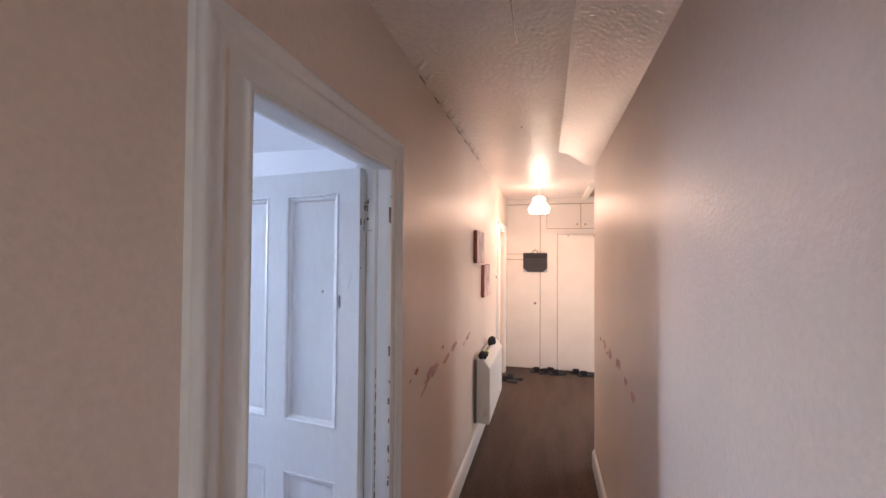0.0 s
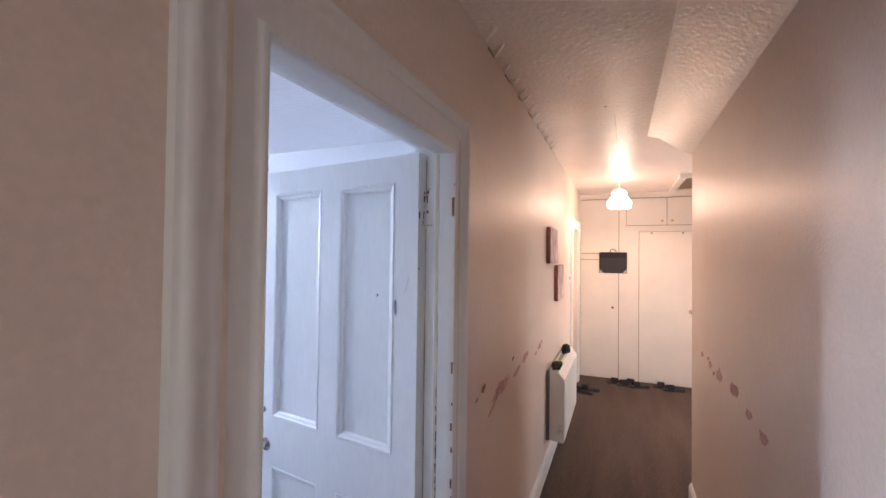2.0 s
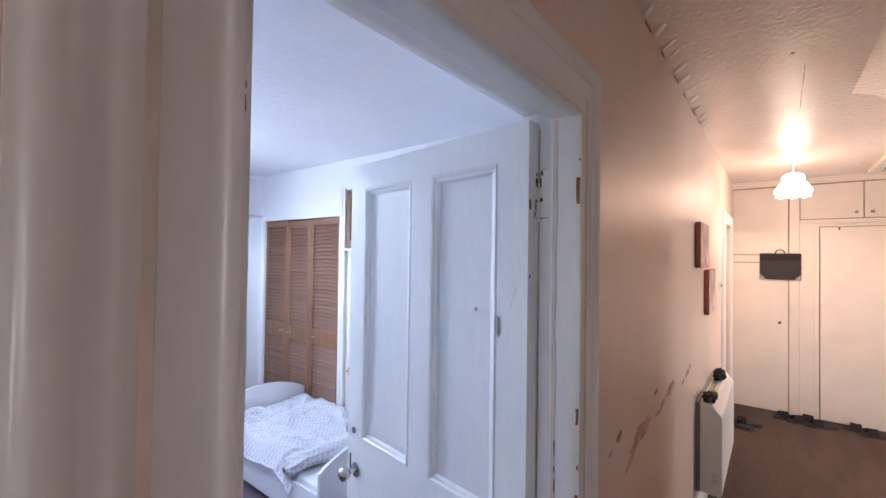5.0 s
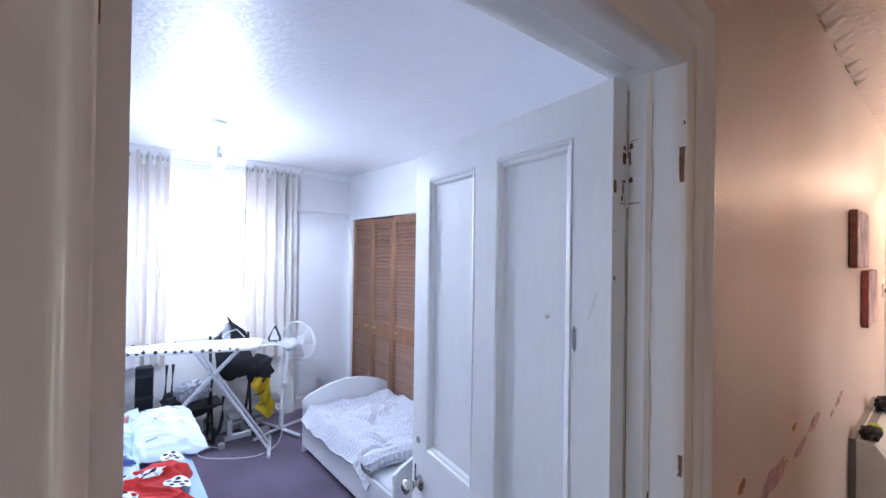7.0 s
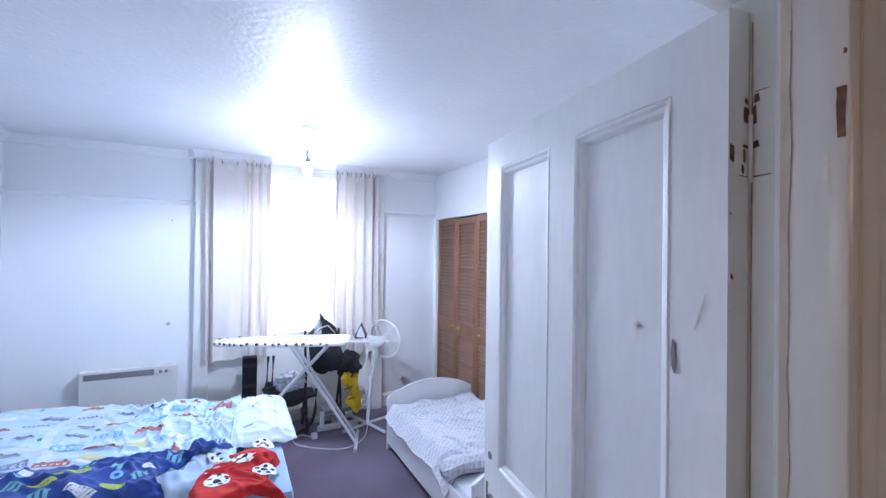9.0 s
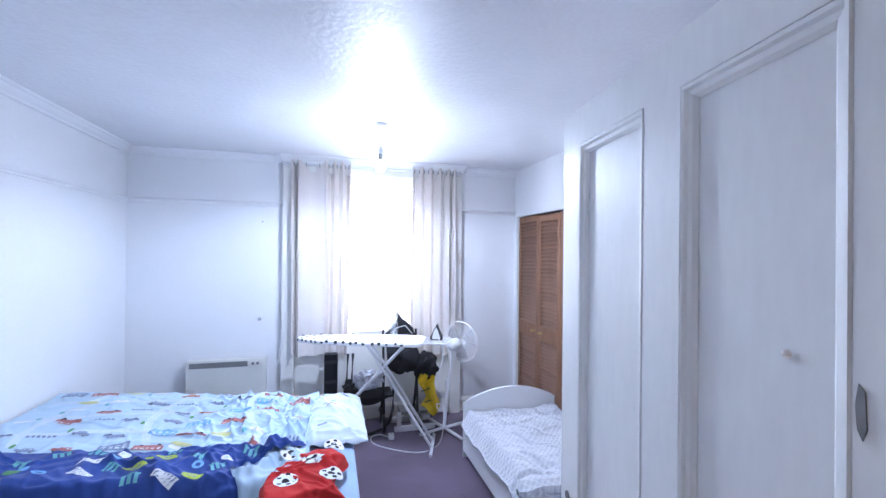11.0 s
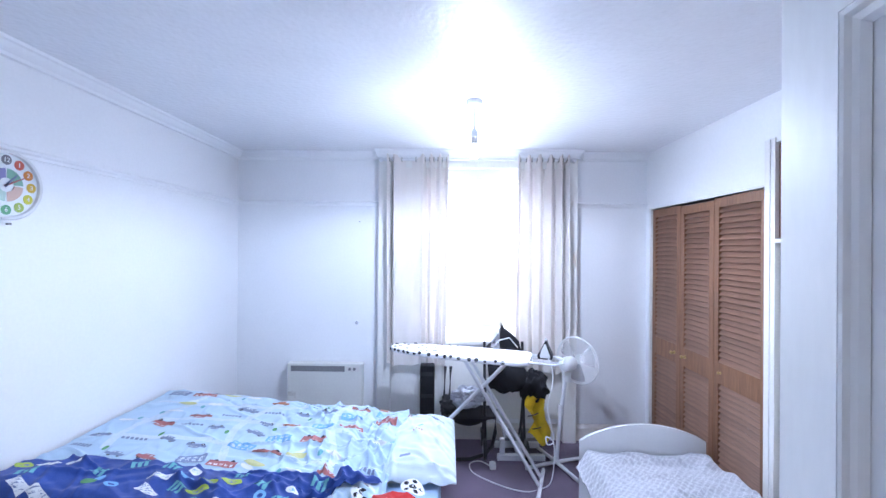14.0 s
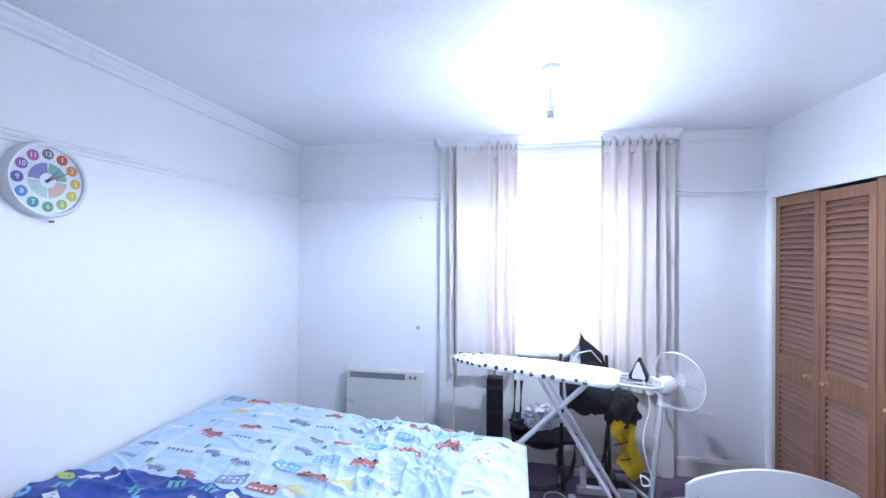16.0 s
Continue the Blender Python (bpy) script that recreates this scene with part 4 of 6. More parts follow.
solid("trim_wardrobe_frame", boxes((CX0 - 0.02, CX0 + 0.002, CY - 0.006, CY + 0.06, FL, CZ + 0.012), (CX1 - 0.002, CX1 + 0.035, CY - 0.006, CY + 0.06, FL, 2.26), (CX0 + 0.002, CX1 - 0.002, CY - 0.006, CY + 0.06, CZ, CZ + 0.012), (AX0 - 0.025, AX0 + 0.003, CY - 0.006, CY + 0.06, FL, 2.26)), M_GLOSS, "white gloss cupboard frame", "trim")
oc = thing("overhead_louvre_cupboard", (-2.9, CY, 1.71), "small overhead cupboard with louvred pine doors", "cupboard")
louvre_door(oc, AX0 + 0.008, -2.80, 1.722, 2.228)
louvre_door(oc, -2.795, AX1 - 0.008, 1.722, 2.228)
part("shelf", boxes((AX0, AX1, CY - 0.018, CY + 0.40, 1.692, 1.716), bevel=0.004), M_GLOSS, oc, "white cupboard shelf")
al = thing("flush_cupboard_door", (-2.8, CY, FL), "flush cream-grey cupboard door with a brass latch", "door", kind="structure")
part("leaf", boxes((AX0 + 0.006, AX1 - 0.006, CY + 0.025, CY + 0.055, FL + 0.01, 1.69)), M_CREAM, al)
part("latch", join(boxes((-3.24, -3.19, CY + 0.012, CY + 0.026, 0.59, 0.66), bevel=0.003), boxes((-3.255, -3.235, CY + 0.008, CY + 0.026, 0.615, 0.635), bevel=0.002)), M_BRASS, al, "old brass latch")

# ---- window dressing ----
ROD_X, ROD_Z = -4.665, 2.432
pole = thing("curtain_pole", (ROD_X, 1.49, ROD_Z), "white curtain pole across the window", "curtain pole")
part("rod", tube([(ROD_X, 0.66, ROD_Z), (ROD_X, 2.31, ROD_Z)], 0.014, 12), M_METALW, pole, smooth=True)
for y in (0.645, 2.32):
    part("finial", lathe([(0.014, -0.02), (0.022, -0.015), (0.026, 0), (0.022, 0.015), (0.01, 0.02)], (ROD_X, y, ROD_Z), (0, 1, 0), 14), M_METALW, pole, smooth=True)
for y in (0.69, 2.285):
    part("bracket", boxes((WX + 0.07, ROD_X + 0.016, y - 0.012, y + 0.012, ROD_Z - 0.02, ROD_Z + 0.02), bevel=0.003), M_METALW, pole)

m = bpy.data.materials.new("pale_cotton_curtain_cloth")
m.use_nodes = True
n, l = m.node_tree.nodes, m.node_tree.links
tr, mx = n.new("ShaderNodeBsdfTranslucent"), n.new("ShaderNodeMixShader")
wv, cr = n.new("ShaderNodeTexNoise"), n.new("ShaderNodeValToRGB")
tcn, mpn = n.new("ShaderNodeTexCoord"), n.new("ShaderNodeMapping")
mpn.inputs["Scale"].default_value = (6, 40, 3)
wv.inputs["Scale"].default_value = 4
cr.color_ramp.elements[0].color, cr.color_ramp.elements[1].color = (0.80, 0.75, 0.72, 1), (0.88, 0.84, 0.81, 1)
l.new(tcn.outputs["Object"], mpn.inputs[0])
l.new(mpn.outputs[0], wv.inputs["Vector"])
l.new(wv.outputs["Fac"], cr.inputs[0])
l.new(cr.outputs[0], n["Principled BSDF"].inputs["Base Color"])
n["Principled BSDF"].inputs["Roughness"].default_value = 0.9
tr.inputs[0].default_value = (0.80, 0.76, 0.74, 1)
mx.inputs[0].default_value = 0.22
l.new(n["Principled BSDF"].outputs[0], mx.inputs[1])
l.new(tr.outputs[0], mx.inputs[2])
l.new(mx.outputs[0], n["Material Output"].inputs[0])
M_CLOTH = m


def curtain(y0, y1, z0, widths, seed, lean):
    """An eyelet curtain; widths are the shares of its folds, lean the sideways drift of the hem."""
    c = thing("curtain", (ROD_X, (y0 + y1) / 2, z0), "long pale cotton eyelet curtain, drawn back", "curtain", group="bedroom curtains")
    n = len(widths)
    cuts = [sum(widths[:i]) / sum(widths) for i in range(n + 1)]

    def f(u, v):
        k = u * n
        i = min(n - 1, int(k))
        g = cuts[i] + (cuts[i + 1] - cuts[i]) * (k - i)
        wide = widths[i] / sum(widths) * n
        amp = 0.050 * (0.8 + 0.2 * math.sin(3.1 * i + seed)) * (0.72 + 0.28 * (1 - v)) + 0.004
        flat = 1 - 0.35 * smooth(1.2, 2.2, wide) * math.sin(math.pi * (k - i))
        x = ROD_X + amp * flat * math.cos(2 * math.pi * k) + 0.014 * v * noise.noise(Vector((k * 1.6, v * 3, seed))) + 0.006 * noise.noise(Vector((k * 5, v * 5, seed)))
        y = y0 + (y1 - y0) * g + 0.012 * v * noise.noise(Vector((k * 1.1, v * 2.2, seed + 4))) + lean * v * (g - 0.5)
        z = ROD_Z + 0.038 + (z0 - ROD_Z - 0.038 + 0.014 * math.sin(2 * math.pi * k + 1) + 0.012 * math.sin(3 * k + seed)) * v
        return Vector((x + 0.02 * v, y, z))
    part("cloth", sheet(f, n * 22, 40, 0.002), M_CLOTH, c, smooth=True)
    for i in range(n):
        for q in (0.25, 0.75):
            p = f((i + q) / n, 0.02)
            part("eyelet", tube([(ROD_X + 0.024 * math.cos(a), p.y, ROD_Z + 0.024 * math.sin(a)) for a in (2 * math.pi * j / 14 for j in range(14))], 0.005, 6, closed=True), M_CHROME, c)


curtain(0.70, 1.235, 0.645, (0.5, 1.9, 0.6, 0.55, 0.6), 2, -0.03)
curtain(1.83, 2.27, 0.595, (0.8, 0.7, 0.8, 0.7, 0.5), 7, 0.03)

# ---- bedroom pendant ----
bp = thing("pendant_bulb", (-3.45, 1.380, RC), "bare lit bulb on a thin grey pendant cord", "lamp")
BX, BY = -3.45, 1.380
part("ceiling_rose", lathe([(0.048, 0), (0.048, -0.022), (0.040, -0.030), (0.010, -0.034), (0, -0.034)], (BX, BY, RC)), M_PLASTIC, bp, smooth=True)
part("cord", tube([(BX, BY, RC - 0.03), (BX, BY, 2.33)], 0.0032, 6), M_GRILLE, bp, "thin grey cord")
part("lampholder", lathe([(0.006, 0.05), (0.014, 0.04), (0.019, 0.02), (0.020, 0), (0, 0)], (BX, BY, 2.295)), M_PLASTIC, bp, smooth=True)
part("bulb_cap", lathe([(0.016, 0), (0.016, -0.04), (0, -0.04)], (BX, BY, 2.295)), M_GRILLE, bp, "grey metal bulb cap")
bulb = part("bulb", lathe([(0.012, 2.256), (0.018, 2.245), (0.030, 2.225), (0.034, 2.205), (0.030, 2.185), (0.016, 2.172), (0, 2.170)], (BX, BY, 0)), M_BULB, bp, "glowing glass bulb", smooth=True)
bulb.visible_shadow = False

# ---- bedroom heater ----
hx = WX + 0.10
rh = thing("panel_heater", (WX + 0.05, 0.17, 0.12), "white electric panel heater fixed under the picture rail wall", "heater")
part("body", boxes((WX + 0.02, hx, -0.155, 0.50, 0.12, 0.645), bevel=0.008), M_HEATER, rh)
part("grille", boxes((hx - 0.004, hx + 0.003, -0.125, 0.345, 0.578, 0.626), bevel=0.002), M_GRILLE, rh, "dark slotted outlet grille")
part("control_panel", boxes((hx - 0.004, hx + 0.004, 0.35, 0.475, 0.578, 0.626), bevel=0.002), M_SKIRT, rh, "beige control panel")
for y in (0.39, 0.43):
    part("dial", lathe([(0.013, 0), (0.012, 0.008), (0, 0.009)], (hx + 0.004, y, 0.602), (1, 0, 0), 14), M_GRILLE, rh)
part("bracket", boxes((WX, WX + 0.02, -0.1, 0.45, 0.2, 0.55)), M_GRILLE, rh)

# ---- double bed against the far wall ----
BX0, BX1, BY0, BY1 = -4.06, -2.56, LY + 0.015, 1.205


def creases(seed, count, x0, x1, y0, y1, amp, lean):
    """Random fold lines: centre, direction, half length, width, height."""
    r = random.Random(seed)
    out = []
    for _ in range(count):
        a = lean + r.gauss(0, 0.5)
        out.append((r.uniform(x0, x1), r.uniform(y0, y1), math.cos(a), math.sin(a), r.uniform(0.07, 0.26), r.uniform(0.007, 0.019), amp * r.uniform(0.4, 1.2) * r.choice((1, 1, -0.6)), r.uniform(-1.5, 1.5)))
    return out


def fold(lines, x, y):
    z = 0.0
    for cx, cy, ca, sa, hl, w, h, bend in lines:
        dx, dy = x - cx, y - cy
        p = dx * ca + dy * sa
        if abs(p) > hl * 1.6:
            continue
        q = -dx * sa + dy * ca - bend * p * p
        if abs(q) < 4 * w:
            z += h * math.exp(-(q / w) ** 2 - (p / hl) ** 4)
    return z


HEAD_FOLDS = creases(31, 44, -3.95, -2.75, 0.20, 0.98, 0.015, 0.9) + creases(32, 14, -4.0, -2.7, -0.5, 0.35, 0.010, 1.3) + creases(33, 16, -3.1, -2.6, 0.55, 0.95, 0.012, 0.7)
THROW_FOLDS = creases(41, 34, -3.0, -2.6, -0.6, 0.9, 0.013, 1.1)
PILLOW_FOLDS = creases(51, 34, -3.80, -3.05, 0.95, 1.28, 0.010, 1.35)


def quilt(x, y):
    """Height of the rumpled quilt."""
    z = 0.565 + 0.115 * (1 - smooth(-0.62, 0.75, y)) - 0.02 * smooth(0.4, 1.0, y)
    z -= 0.13 * (1 - smooth(BX0 - 0.03, BX0 + 0.30, x)) ** 1.3
    z -= 0.20 * smooth(BX1 - 0.10, BX1 + 0.05, x)
    p = Vector((x * 2.6, y * 2.6, 0.3))
    z += 0.016 * noise.noise(p) + 0.010 * noise.noise(p * 2.3)
    k = smooth(0.1, 0.7, y)
    w = noise.noise(Vector((x * 4.5 + 2 * y, y * 6.0, 1.7)))
    z += (0.008 + 0.026 * k) * (1 - 2 * abs(w)) + 0.012 * k * (1 - 2 * abs(noise.noise(Vector((x * 11, y * 9 - 6 * x, 4)))))
    # narrow creases that gather towards the head end
    c = noise.noise(Vector((x * 5 - 3 * y, y * 10 + 2 * x, 7.3)))
    z += (0.005 + 0.010 * k) * (1 - min(1.0, 5 * abs(c)))
    return z + fold(HEAD_FOLDS, x, y)


bed = thing("double_bed", ((BX0 + BX1) / 2, (BY0 + BY1) / 2, FL), "double bed with a white base and pale blue sheet", "bed")
part("base", boxes((BX0 + 0.05, BX1 - 0.02, BY0, BY1 - 0.005, FL + 0.06, 0.27), bevel=0.015), M_WHITEBED, bed, "white divan base")
part("mattress", boxes((BX0 + 0.04, BX1, BY0, BY1, 0.272, 0.475), bevel=0.04), M_SHEET, bed, "mattress in a pale blue fitted sheet", smooth=True)
for x in (BX0 + 0.12, BX1 - 0.10):
    for y in (BY0 + 0.1, BY1 - 0.1):
        part("foot", lathe([(0.025, 0), (0.03, 0.06), (0, 0.06)], (x, y, FL), n=12), M_BLACKP, bed)


def cover(u, v):
    x = BX0 - 0.02 + (BX1 - BX0 + 0.05) * u
    y = BY0 + 0.012 + (0.97 + 0.03 * math.sin(7 * u) - BY0) * v
    z = quilt(x, y)
    if v > 0.985:
        z -= 0.05
    if u < 0.02:
        z = 0.34
    return Vector((x, y, z))


duvet = thing("printed_duvet", (-3.3, 0.2, 0.5), "light blue duvet printed with toy vehicles, crumpled on the bed", "duvet")
part("cover", sheet(cover, 230, 250, 0.0), M_DUVET, duvet, smooth=True)


class Print:
    """Printed shapes that follow a cloth, gathered by colour."""

    def __init__(self, height, lift):
        self.height, self.lift, self.bm = height, lift, {}

    def put(self, colour, pts_fn, nu, nv):
        bm = self.bm.setdefault(colour, bmesh.new())
        g = []
        for i in range(nu + 1):
            row = []
            for j in range(nv + 1):
                x, y = pts_fn(i / nu, j / nv)
                row.append(bm.verts.new((x, y, self.height(x, y) + self.lift)))
            g.append(row)
        for i in range(nu):
            for j in range(nv):
                bm.faces.new((g[i][j], g[i + 1][j], g[i + 1][j + 1], g[i][j + 1]))

    def at(self, c, a):
        ca, sa = math.cos(a), math.sin(a)
        return lambda p, q: (c[0] + ca * p - sa * q, c[1] + sa * p + ca * q)

    def rect(self, colour, c, a, p0, p1, q0, q1, skew=0.0):
        T = self.at(c, a)
        self.put(colour, lambda u, v: T(p0 + (p1 - p0) * u + skew * v, q0 + (q1 - q0) * v), max(2, int(abs(p1 - p0) / 0.008)), max(2, int(abs(q1 - q0) / 0.008)))

    def disc(self, colour, c, a, p, q, rp, rq, r0=0.0):
        T = self.at(c, a)
        self.put(colour, lambda u, v: T(p + rp * (r0 + (1 - r0) * v) * math.cos(6.2832 * u), q + rq * (r0 + (1 - r0) * v) * math.sin(6.2832 * u)), 16, 3)

    def car(self, c, a, s, body, glass="pale"):
        self.rect(body, c, a, -0.5 * s, 0.5 * s, -0.12 * s, 0.10 * s)
        self.rect(body, c, a, -0.25 * s, 0.25 * s, 0.10 * s, 0.26 * s, 0.04 * s)
        self.rect(glass, c, a, -0.17 * s, 0.0, 0.12 * s, 0.22 * s)
        self.rect(glass, c, a, 0.04 * s, 0.19 * s, 0.12 * s, 0.22 * s)
        for p in (-0.28, 0.28):
            self.disc("black", c, a, p * s, -0.13 * s, 0.09 * s, 0.09 * s)
            self.disc("white", c, a, p * s, -0.13 * s, 0.04 * s, 0.04 * s)

    def bus(self, c, a, s, body):
        self.rect(body, c, a, -0.55 * s, 0.55 * s, -0.18 * s, 0.24 * s)
        for i in range(5):
            self.rect("white", c, a, (-0.48 + 0.2 * i) * s, (-0.34 + 0.2 * i) * s, 0.06 * s, 0.17 * s)
        for p in (-0.32, 0.32):
            self.disc("black", c, a, p * s, -0.2 * s, 0.08 * s, 0.08 * s)

    def building(self, c, a, s, body):
        self.rect(body, c, a, -0.4 * s, 0.4 * s, -0.2 * s, 0.2 * s)
        for i in range(4):
            for j in range(2):
                self.rect("pale", c, a, (-0.33 + 0.18 * i) * s, (-0.22 + 0.18 * i) * s, (-0.13 + 0.17 * j) * s, (-0.02 + 0.17 * j) * s)

    def done(self, parent):
        for colour, bm in self.bm.items():
            tagged(part("print_" + colour, bm, PRINT[colour], parent, smooth=True), kind="stuff")


def inside(x, y):
    return BX0 + 0.06 < x < BX1 - 0.1 and BY0 + 0.08 < y < 0.88


pr = Print(quilt, 0.0035)
rd = Print(quilt, 0.002)
for k in range(4):
    c0 = -3.95 + 0.27 * k
    rd.put("pale", lambda u, v, c0=c0, k=k: (c0 + 0.07 * math.sin(5 * u + k) + 0.035 * v, -0.55 + 1.45 * u), 60, 2)
for k in range(3):
    y0 = -0.4 + 0.5 * k
    rd.put("pale", lambda u, v, y0=y0, k=k: (-4.0 + 1.0 * u, y0 + 0.06 * math.sin(6 * u + k) + 0.04 * v), 50, 2)
rd.done(duvet)
rg = random.Random(21)
cells = [(-3.93 + 0.155 * i + rg.uniform(-0.03, 0.03), -0.52 + 0.17 * j + rg.uniform(-0.03, 0.03)) for i in range(7) for j in range(9)]
for i, (x, y) in enumerate(cells):
    if not inside(x, y) or rg.random() > 0.86:
        continue
    a = rg.choice((-1, 1)) * radians(90) + rg.uniform(-0.3, 0.3)
    kind = i % 8
    if kind in (0, 5):
        pr.car((x, y), a, rg.uniform(0.095, 0.13), rg.choice(("red", "orange", "red", "grey")))
    elif kind == 1:
        pr.building((x, y), a, 0.16, rg.choice(("grey", "sky")))
    elif kind == 2:
        pr.bus((x, y), a, 0.125, "red")
    elif kind == 3:
        pr.disc("yellow", (x, y), a, 0, 0, 0.055, 0.018)
        pr.disc("white", (x, y), a, 0.02, 0.03, 0.03, 0.014)
    elif kind == 4:
        for q in range(3):
            pr.disc("white", (x, y), a, 0.022 * (q - 1), 0.006 * (q == 1), 0.022, 0.014)
        pr.disc("teal", (x, y), a, 0.06, 0.03, 0.012, 0.018)
    elif kind == 6:
        for q in range(6):
            pr.rect("grey", (x, y), a, -0.06 + 0.02 * q, -0.047 + 0.02 * q, -0.012, 0.010)
    else:
        pr.car((x, y), a, 0.085, "grey")
        pr.disc("green", (x, y), a, -0.07, 0.03, 0.010, 0.02)
pr.done(duvet)


# navy fleece across the near half
def throw_z(x, y):
    return quilt(x, y) + 0.016 + 0.010 * smooth(-3.05, -2.9, x) + 0.016 * noise.noise(Vector((x * 7, y * 5, 9))) + 0.009 * (1 - min(1.0, 4 * abs(noise.noise(Vector((x * 4 + 3 * y, y * 8 - 4 * x, 2.1)))))) + fold(THROW_FOLDS, x, y)


def throw_edge(y):
    """The fleece's edge across the bed, in x."""
    return -2.90 - 0.045 * math.exp(-((y - 0.05) / 0.35) ** 2) + 0.02 * noise.noise(Vector((y * 3.5, 2, 5))) + 0.05 * smooth(-0.25, -0.65, y) - 0.07 * smooth(0.35, 0.90, y)


def throw_end(u):
    """Where the fleece stops towards the pillow: a tongue along its upper edge."""
    return 0.64 + 0.29 * (1 - smooth(0.02, 0.36, u)) + 0.03 * math.sin(9 * u)


def throw(u, v):
    y = BY0 + 0.02 + (throw_end(u) - BY0 - 0.02) * v
    x = throw_edge(y) + (BX1 + 0.02 - throw_edge(y)) * u
    return Vector((x, y, throw_z(x, y) - 0.018 * (1 - smooth(0, 0.04, u)) - 0.022 * smooth(0.97, 1, v)))


navy = thing("navy_fleece_throw", (-2.8, 0.2, 0.6), "navy blue fleece throw printed with bright toys, on the bed", "blanket")
part("cloth", sheet(throw, 90, 220), M_NAVY, navy, smooth=True)
np_ = Print(throw_z, 0.003)
rg = random.Random(4)
for i in range(6):
    for j in range(13):
        x, y = -2.95 + 0.075 * i + rg.uniform(-0.015, 0.015), -0.58 + 0.115 * j + rg.uniform(-0.02, 0.02)
        if rg.random() > 0.7 or x > BX1 - 0.06 or x < throw_edge(y) + 0.05 or y > throw_end((x - throw_edge(y)) / (BX1 - throw_edge(y))) - 0.04:
            continue
        a = rg.uniform(-0.5, 0.5) + radians(90)
        k = rg.randrange(7)
        if k == 0:
            np_.rect("yellow", (x, y), a, -0.035, 0.035, -0.025, 0.025)
        elif k == 1:
            for q in range(3):
                np_.rect("teal", (x, y), a, -0.035 + 0.024 * q, -0.02 + 0.024 * q, -0.02, 0.02)
                np_.rect("teal", (x, y), a, -0.035 + 0.024 * q, -0.014 + 0.024 * q, 0.012, 0.02)
        elif k == 2:
            np_.disc("white", (x, y), a, 0, 0, 0.028, 0.02)
            np_.disc("sky", (x, y), a, 0, 0, 0.012, 0.009)
        elif k == 3:
            np_.disc("lime", (x, y), a, 0, 0, 0.05, 0.022)
            np_.rect("grey", (x, y), a, -0.025, 0.025, -0.01, 0.01)
        elif k == 4:
            np_.rect("white", (x, y), a, -0.045, 0.045, -0.018, 0.018, 0.02)
            for q in range(5):
                np_.rect("grey", (x, y), a, -0.035 + 0.016 * q, -0.028 + 0.016 * q, -0.016, 0.016, 0.02)
        elif k == 5:
            np_.disc("green", (x, y), a, 0, 0, 0.03, 0.018)
            np_.disc("sky", (x, y), a, 0.03, 0.02, 0.02, 0.02)
        else:
            np_.disc("sky", (x, y), a, 0, 0, 0.025, 0.025, 0.45)
np_.done(navy)


# red football blanket, crumpled at the corner
def red_z(x, y):
    z = 0.575 + 0.018 * noise.noise(Vector((x * 5, y * 5, 3))) + 0.012 * (1 - 2 * abs(noise.noise(Vector((x * 8, y * 8, 8)))))
    return z - 0.05 * smooth(1.06, 1.20, y) + fold(RED_FOLDS, x, y)


def red_f(u, v):
    x = -2.905 + 0.03 * v + 0.012 * math.sin(9 * v) + (0.47 + 0.03 * math.sin(7 * v)) * u
    y = 0.835 - 0.09 * u + 0.02 * math.sin(8 * u) + (0.285 + 0.10 * u + 0.02 * math.sin(6 * u + 1)) * v
    e = min(u, 1 - u, v, 1 - v)
    return Vector((x, y, red_z(x, y) - 0.035 * (1 - smooth(0, 0.08, e))))


RED_FOLDS = creases(71, 18, -2.95, -2.5, 0.80, 1.15, 0.012, 1.3)
red = thing("red_football_blanket", (-2.7, 0.97, 0.55), "bright red football blanket bunched on the bed corner", "blanket")
part("cloth", sheet(red_f, 80, 60), M_RED, red, smooth=True)
fp = Print(red_z, 0.003)
for x, y in ((-2.90, 1.085), (-2.74, 0.985), (-2.86, 0.87), (-2.60, 1.07), (-2.58, 0.87)):
    fp.disc("white", (x, y), 0.4, 0, 0, 0.058, 0.054)
    fp.lift += 0.001
    fp.disc("black", (x, y), 0.4, 0, 0, 0.018, 0.018)
    for t in range(5):
        fp.disc("black", (x, y), 0.4, 0.038 * math.cos(1.257 * t), 0.035 * math.sin(1.257 * t), 0.011, 0.011)
    fp.lift -= 0.001
fp.done(red)


# pillow
def pillow_z(x, y):
    u, v = (x + 3.84) / 0.77, (y - 0.90) / 0.385
    e = max(0, min(1, 4 * u * (1 - u))) ** 0.6 * max(0, min(1, 4 * v * (1 - v))) ** 0.65
    return 0.50 + 0.118 * e + 0.012 * noise.noise(Vector((x * 7, y * 14, 6))) + fold(PILLOW_FOLDS, x, y)


pil = thing("pillow", (-3.45, 1.1, 0.49), "plump pale blue printed pillow on the bed", "pillow")


def pil_f(u, v):
    x, y = -3.84 + 0.77 * u, 0.90 + 0.385 * v
    return Vector((x, y, pillow_z(x, y)))


bm = sheet(pil_f, 90, 60)
bm2 = sheet(lambda u, v: Vector((pil_f(u, v).x, pil_f(u, v).y, 0.50 - 0.022 * (16 * u * (1 - u) * v * (1 - v)) ** 0.5)), 90, 60)
bm = join(bm, bm2)
bmesh.ops.remove_doubles(bm, verts=bm.verts, dist=0.004)
part("case", bm, M_PILLOW, pil, smooth=True)
pp = Print(pillow_z, 0.004)
rg = random.Random(8)
